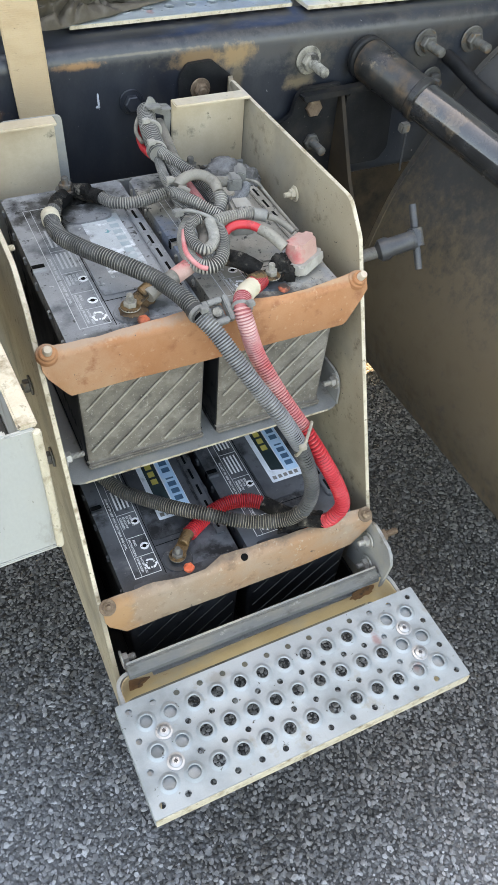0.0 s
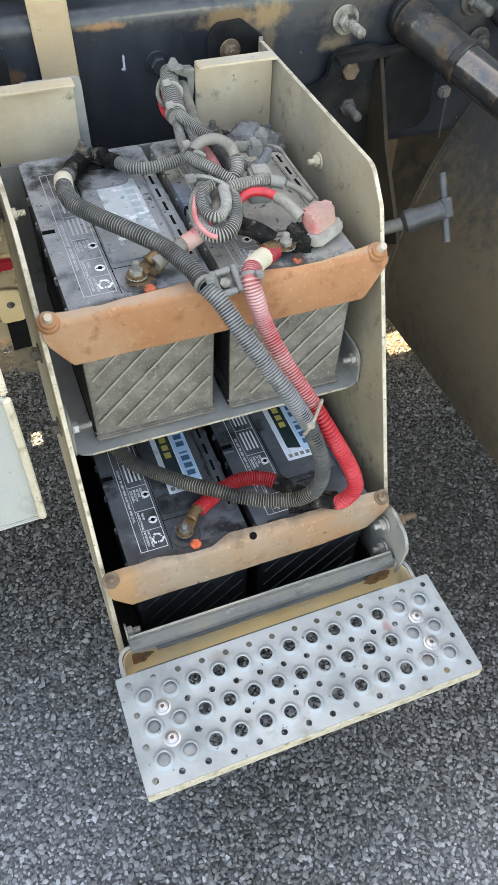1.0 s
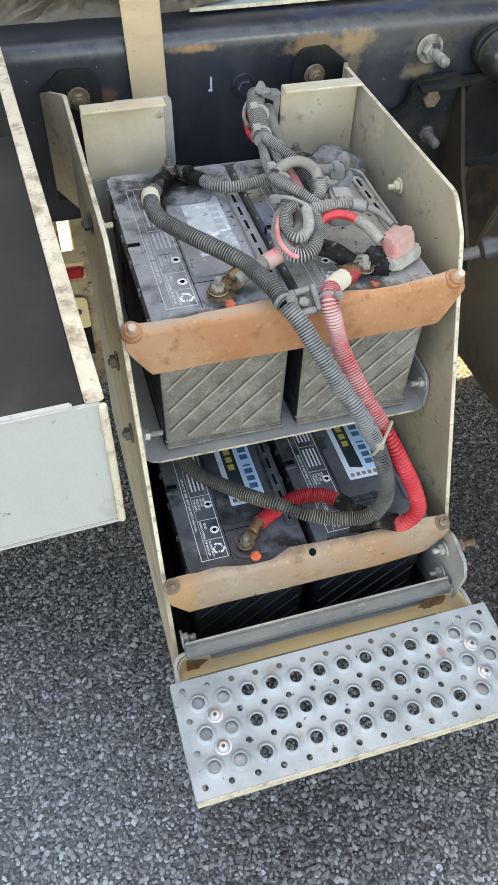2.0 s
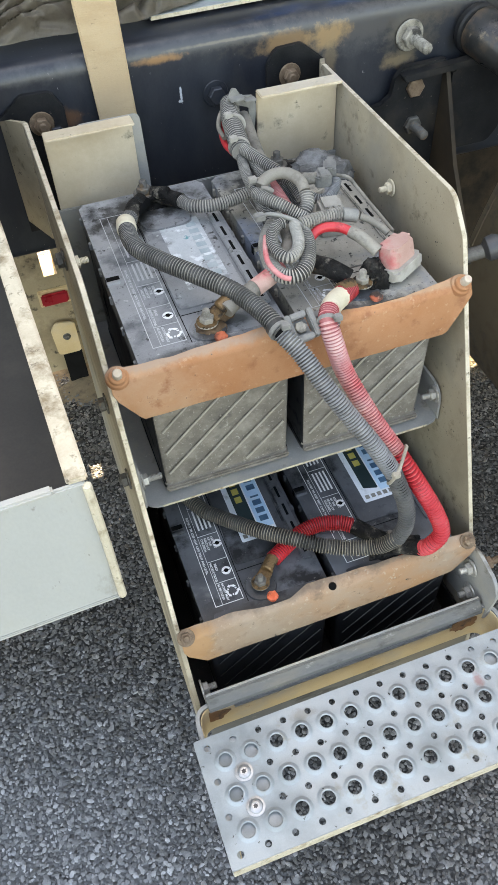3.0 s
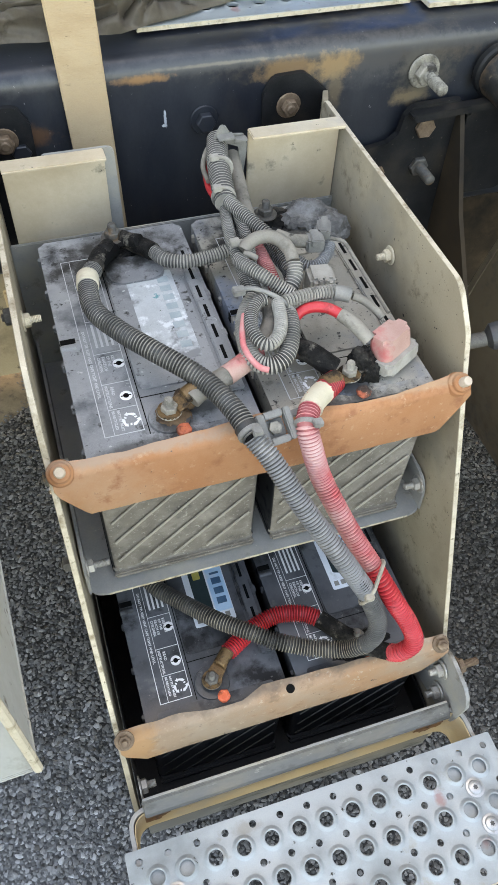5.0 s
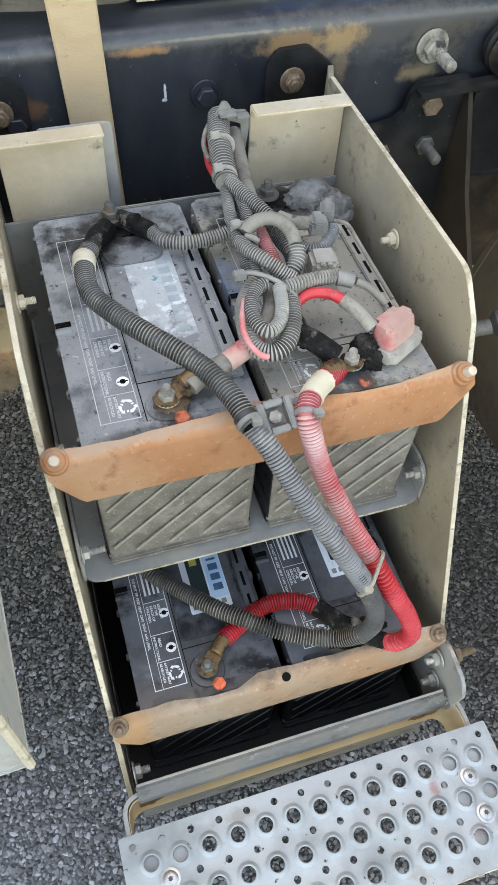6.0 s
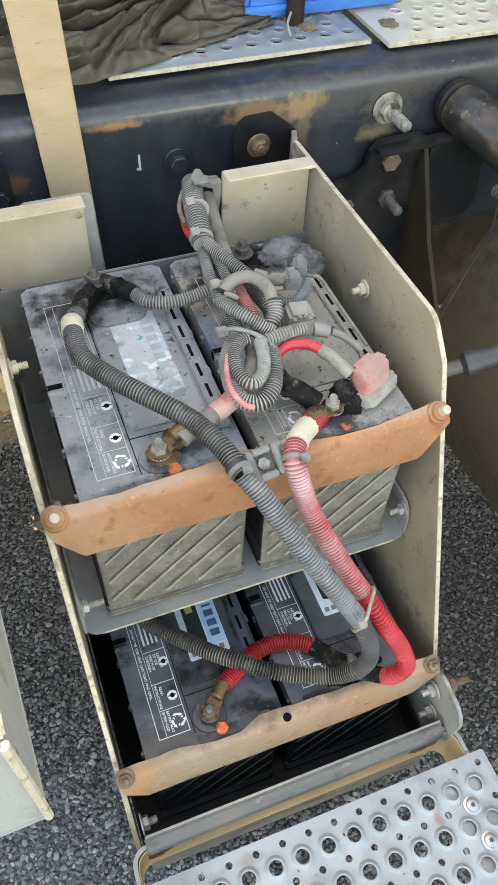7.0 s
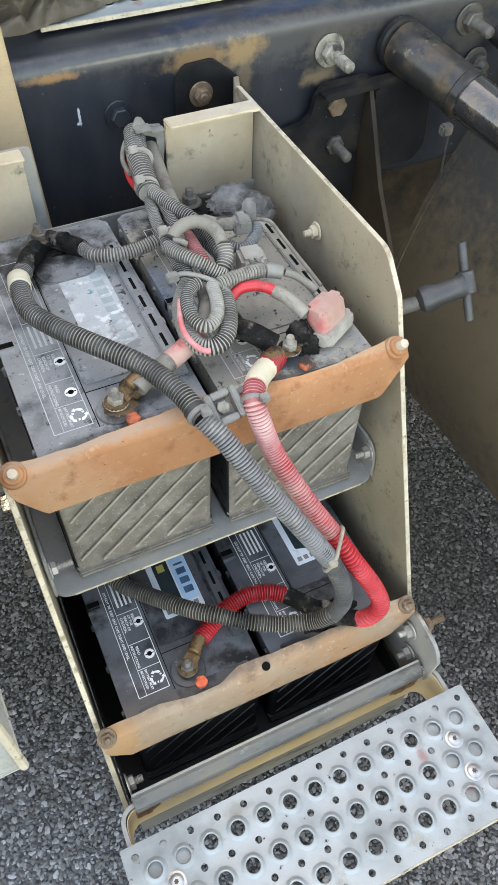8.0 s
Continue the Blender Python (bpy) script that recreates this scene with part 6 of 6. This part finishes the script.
def build_deck():
    for label, x0, x1, y, rz in (("weathered aluminium deck plate with raised holes", 0.003, 0.385, 0.525, 1.0), ("pale bright aluminium deck plate with raised holes", 0.403, 1.05, 0.511, -0.6)):
        t = thing("deck_plate", label, "deck plate", (x0, y, 1.043), "deck plates")
        w = x1 - x0
        part("plate", perforated(0, w, 0, 0.42, 14, 10, 0.0372, 0.034, 0.025 if x0 < 0.1 else 0.06, 0.032, 0.0078), "step" if x0 < 0.1 else "step_bright", t, "", 30)
        part("front_edge", box(0.0005, w - 0.0005, -0.001, -0.0001, -0.006, -0.001), "edge", t, "cream worn edge")
        part("rail_shim", box(0.02, w - 0.02, 0.02, 0.06, -0.010, -0.0062), "black", t)
        blob(t, "dirt", (x0 + (0.31 if x0 < 0.1 else 0.03), y + 0.06, 1.043), (0.012, 0.016, 0.004), "sand", 41, "clump of dry mud")
        t.matrix_basis = pose(x0, y, 1.0455, 0, 0, rz)


build_deck()


def build_tarp():
    b = bmesh.new()
    nx, ny = 420, 220
    grid = []
    for j in range(ny):
        row = []
        for i in range(nx):
            x, run = -0.75 + 1.02 * i / (nx - 1), 0.46 * (j / (ny - 1)) ** 1.3
            front = 0.505 + 0.378 * max(0, x + 0.02) + 0.006 * noise.noise(Vector((x * 22, 3, 0)))
            tall = 0.15 + 0.85 * max(0.0, min(1.0, (0.27 - x) / 0.12))
            # the heap rises at its front, then lies back; folds fan out along it
            y = front + (0.60 * run if run < 0.15 else 0.09 + 0.95 * (run - 0.15))
            z = 1.049 + tall * (0.80 * run if run < 0.15 else 0.12 + 0.15 * (run - 0.15))
            p = Vector(((x + 0.35 * run) * 8, (run - 0.32 * x) * 30, 0))
            q = p + Vector((noise.noise(p * 0.4), noise.noise(p * 0.4 + Vector((5, 5, 0))), 0)) * 1.6

            def ridge(f, k, sharp=2.1):
                return max(0.0, 1 - sharp * abs(noise.noise(q * f + Vector((k, k * 2, 0)))))
            cross = Vector((x * 26 + run * 18, run * 24 - x * 9, 4))
            out = (0.026 * ridge(0.42, 0) + 0.015 * ridge(0.9, 3) + 0.005 * ridge(2.0, 7) + 0.010 * max(0.0, 1 - 2.6 * abs(noise.noise(cross)))
                   - 0.024 * ridge(0.6, 11, 7.0) - 0.012 * ridge(1.3, 17, 7.0) - 0.02)
            out *= min(1.0, run / 0.02) * (0.3 + 0.7 * tall)
            row.append(b.verts.new((x, y - 0.80 * out, max(z + 0.60 * out, 1.0475))))
        grid.append(row)
    for j in range(ny - 1):
        for i in range(nx - 1):
            b.faces.new((grid[j][i], grid[j][i + 1], grid[j + 1][i + 1], grid[j + 1][i]))
    bmesh.ops.solidify(b, geom=b.faces[:], thickness=0.0006)
    t = thing("tarpaulin", "dark brown-grey crumpled tarpaulin heaped on the deck", "tarpaulin", (0, 0, 0))
    part("sheet", b, "tarp", t, "", 60)
    s = thing("webbing_strap", "beige woven webbing strap hanging over the rail", "strap", (-0.09, 0.455, 0.9))
    pts = [(0.80, 0.4545), (0.95, 0.4545), (1.01, 0.4545), (1.10, 0.4525), (1.20, 0.455), (1.36, 0.48)]
    bb = bmesh.new()
    prev = None
    for p in spline([(0, y, z) for z, y in pts], 0.0007):
        k = (p.z - 0.93) / 0.2
        x0, x1 = -0.102 - 0.010 * k, -0.0515 - 0.007 * k
        wob = 0.00016 * math.sin(p.z * 2 * math.pi / 0.0028)
        cur = [bb.verts.new(Vector((x, p.y + d, p.z)) - s.location) for x, d in ((x0, wob), (x1, wob), (x1, wob - 0.0028), (x0, wob - 0.0028))]
        if prev:
            for q in range(4):
                bb.faces.new((prev[q], prev[(q + 1) % 4], cur[(q + 1) % 4], cur[q]))
        else:
            bb.faces.new(cur[::-1])
        prev = cur
    bb.faces.new(prev)
    part("webbing", bb, "strap", s, "", 60)
    for edge in (0, 1):
        line = [Vector(((-0.0515 - 0.035 * (z - 0.93)) if edge else (-0.102 - 0.05 * (z - 0.93)), y - 0.0015, z)) - s.location for z, y in pts]
        part("selvedge", tube(line, 0.0017, n=6), "strap", s)


build_tarp()


def build_crate():
    t = thing("crate", "blue ribbed plastic crate on the deck plates", "crate", (0.35, 0.75, 1.05))
    part("body", box(-0.12, 0.13, -0.125, 0.15, -0.001, 0.2, 0.006), "blue", t)
    for k in range(4):
        part("rib", box(-0.124, 0.134, -0.131, -0.1255, 0.012 + k * 0.018, 0.020 + k * 0.018, 0.001), "blue", t)
    p = thing("post", "grey-brown steel post standing on the deck plate", "post", (0.30, 0.612, 1.046))
    part("tube", lathe([(0.013, 0), (0.013, 0.3), (0.011, 0.302)], (0, 0, 0), (0, 0, 1), 18), "tan_plate", p)
    part("wire", tube([(-0.012, -0.012, 0.02), (-0.024, -0.03, 0.012), (-0.026, -0.05, 0.002)], 0.0018, n=8), "steel", p, "twisted tie wire")


build_crate()


def build_dirt():
    """Dry sandy soil on the ground beyond the chassis."""
    b = bmesh.new()
    grid = []
    for j in range(30):
        row = []
        for i in range(40):
            x, y = -1.0 + 0.95 * i / 39, 0.80 + 0.75 * j / 29
            edge = min(i, 39 - i, j, 29 - j) / 6
            z = -0.004 + 0.016 * min(1, edge) * (0.7 + 0.9 * noise.noise(Vector((x * 9, y * 9, 2))) + 0.4 * noise.noise(Vector((x * 30, y * 30, 5))))
            row.append(b.verts.new((x, y, z)))
        grid.append(row)
    for j in range(29):
        for i in range(39):
            b.faces.new((grid[j][i], grid[j][i + 1], grid[j + 1][i + 1], grid[j + 1][i]))
    tagged(part("sandy_soil", b, "sand", smooth=60), "dry sandy soil lying on the asphalt", "soil", kind="stuff")


build_dirt()


def build_marker():
    t = thing("marker_light", "dark red marker light on the tan underbody panel", "marker light", (-0.248, 0.984, 0.285))
    part("lens", box(-0.016, 0.050, -0.016, -0.0045, -0.018, 0.016, 0.004), "dark_red", t, "dark red lens")
    part("base", box(-0.022, 0.056, -0.004, 0.001, -0.026, 0.024, 0.002), "tan", t)
    # Stand-in for the dark spot below the panel, a plain black piece.
    m = thing("mud_flap", "plain black piece standing in for the dark spot below the tan underbody panel", "mud flap", (-0.245, 0.98, 0.0))
    part("flap", box(-0.006, 0.044, -0.008, 0.0, 0.001, 0.118, 0.002), "slot", m)
    tab = rounded([(-0.016, 0.108), (0.044, 0.108), (0.044, 0.205), (-0.004, 0.215), (-0.020, 0.19)], [0.012, 0.006, 0.012, 0.014, 0.014])
    part("tab", prism(tab, lambda u, v, w: Vector((u, -0.0085 - w, v)), 0.006, 0.0015), "tan", m, "tan mounting tab")
    fastener(m, (0.016, -0.0145, 0.165), (0, -1, 0), 0.007, 0.004, True, "dirty_steel")


build_marker()
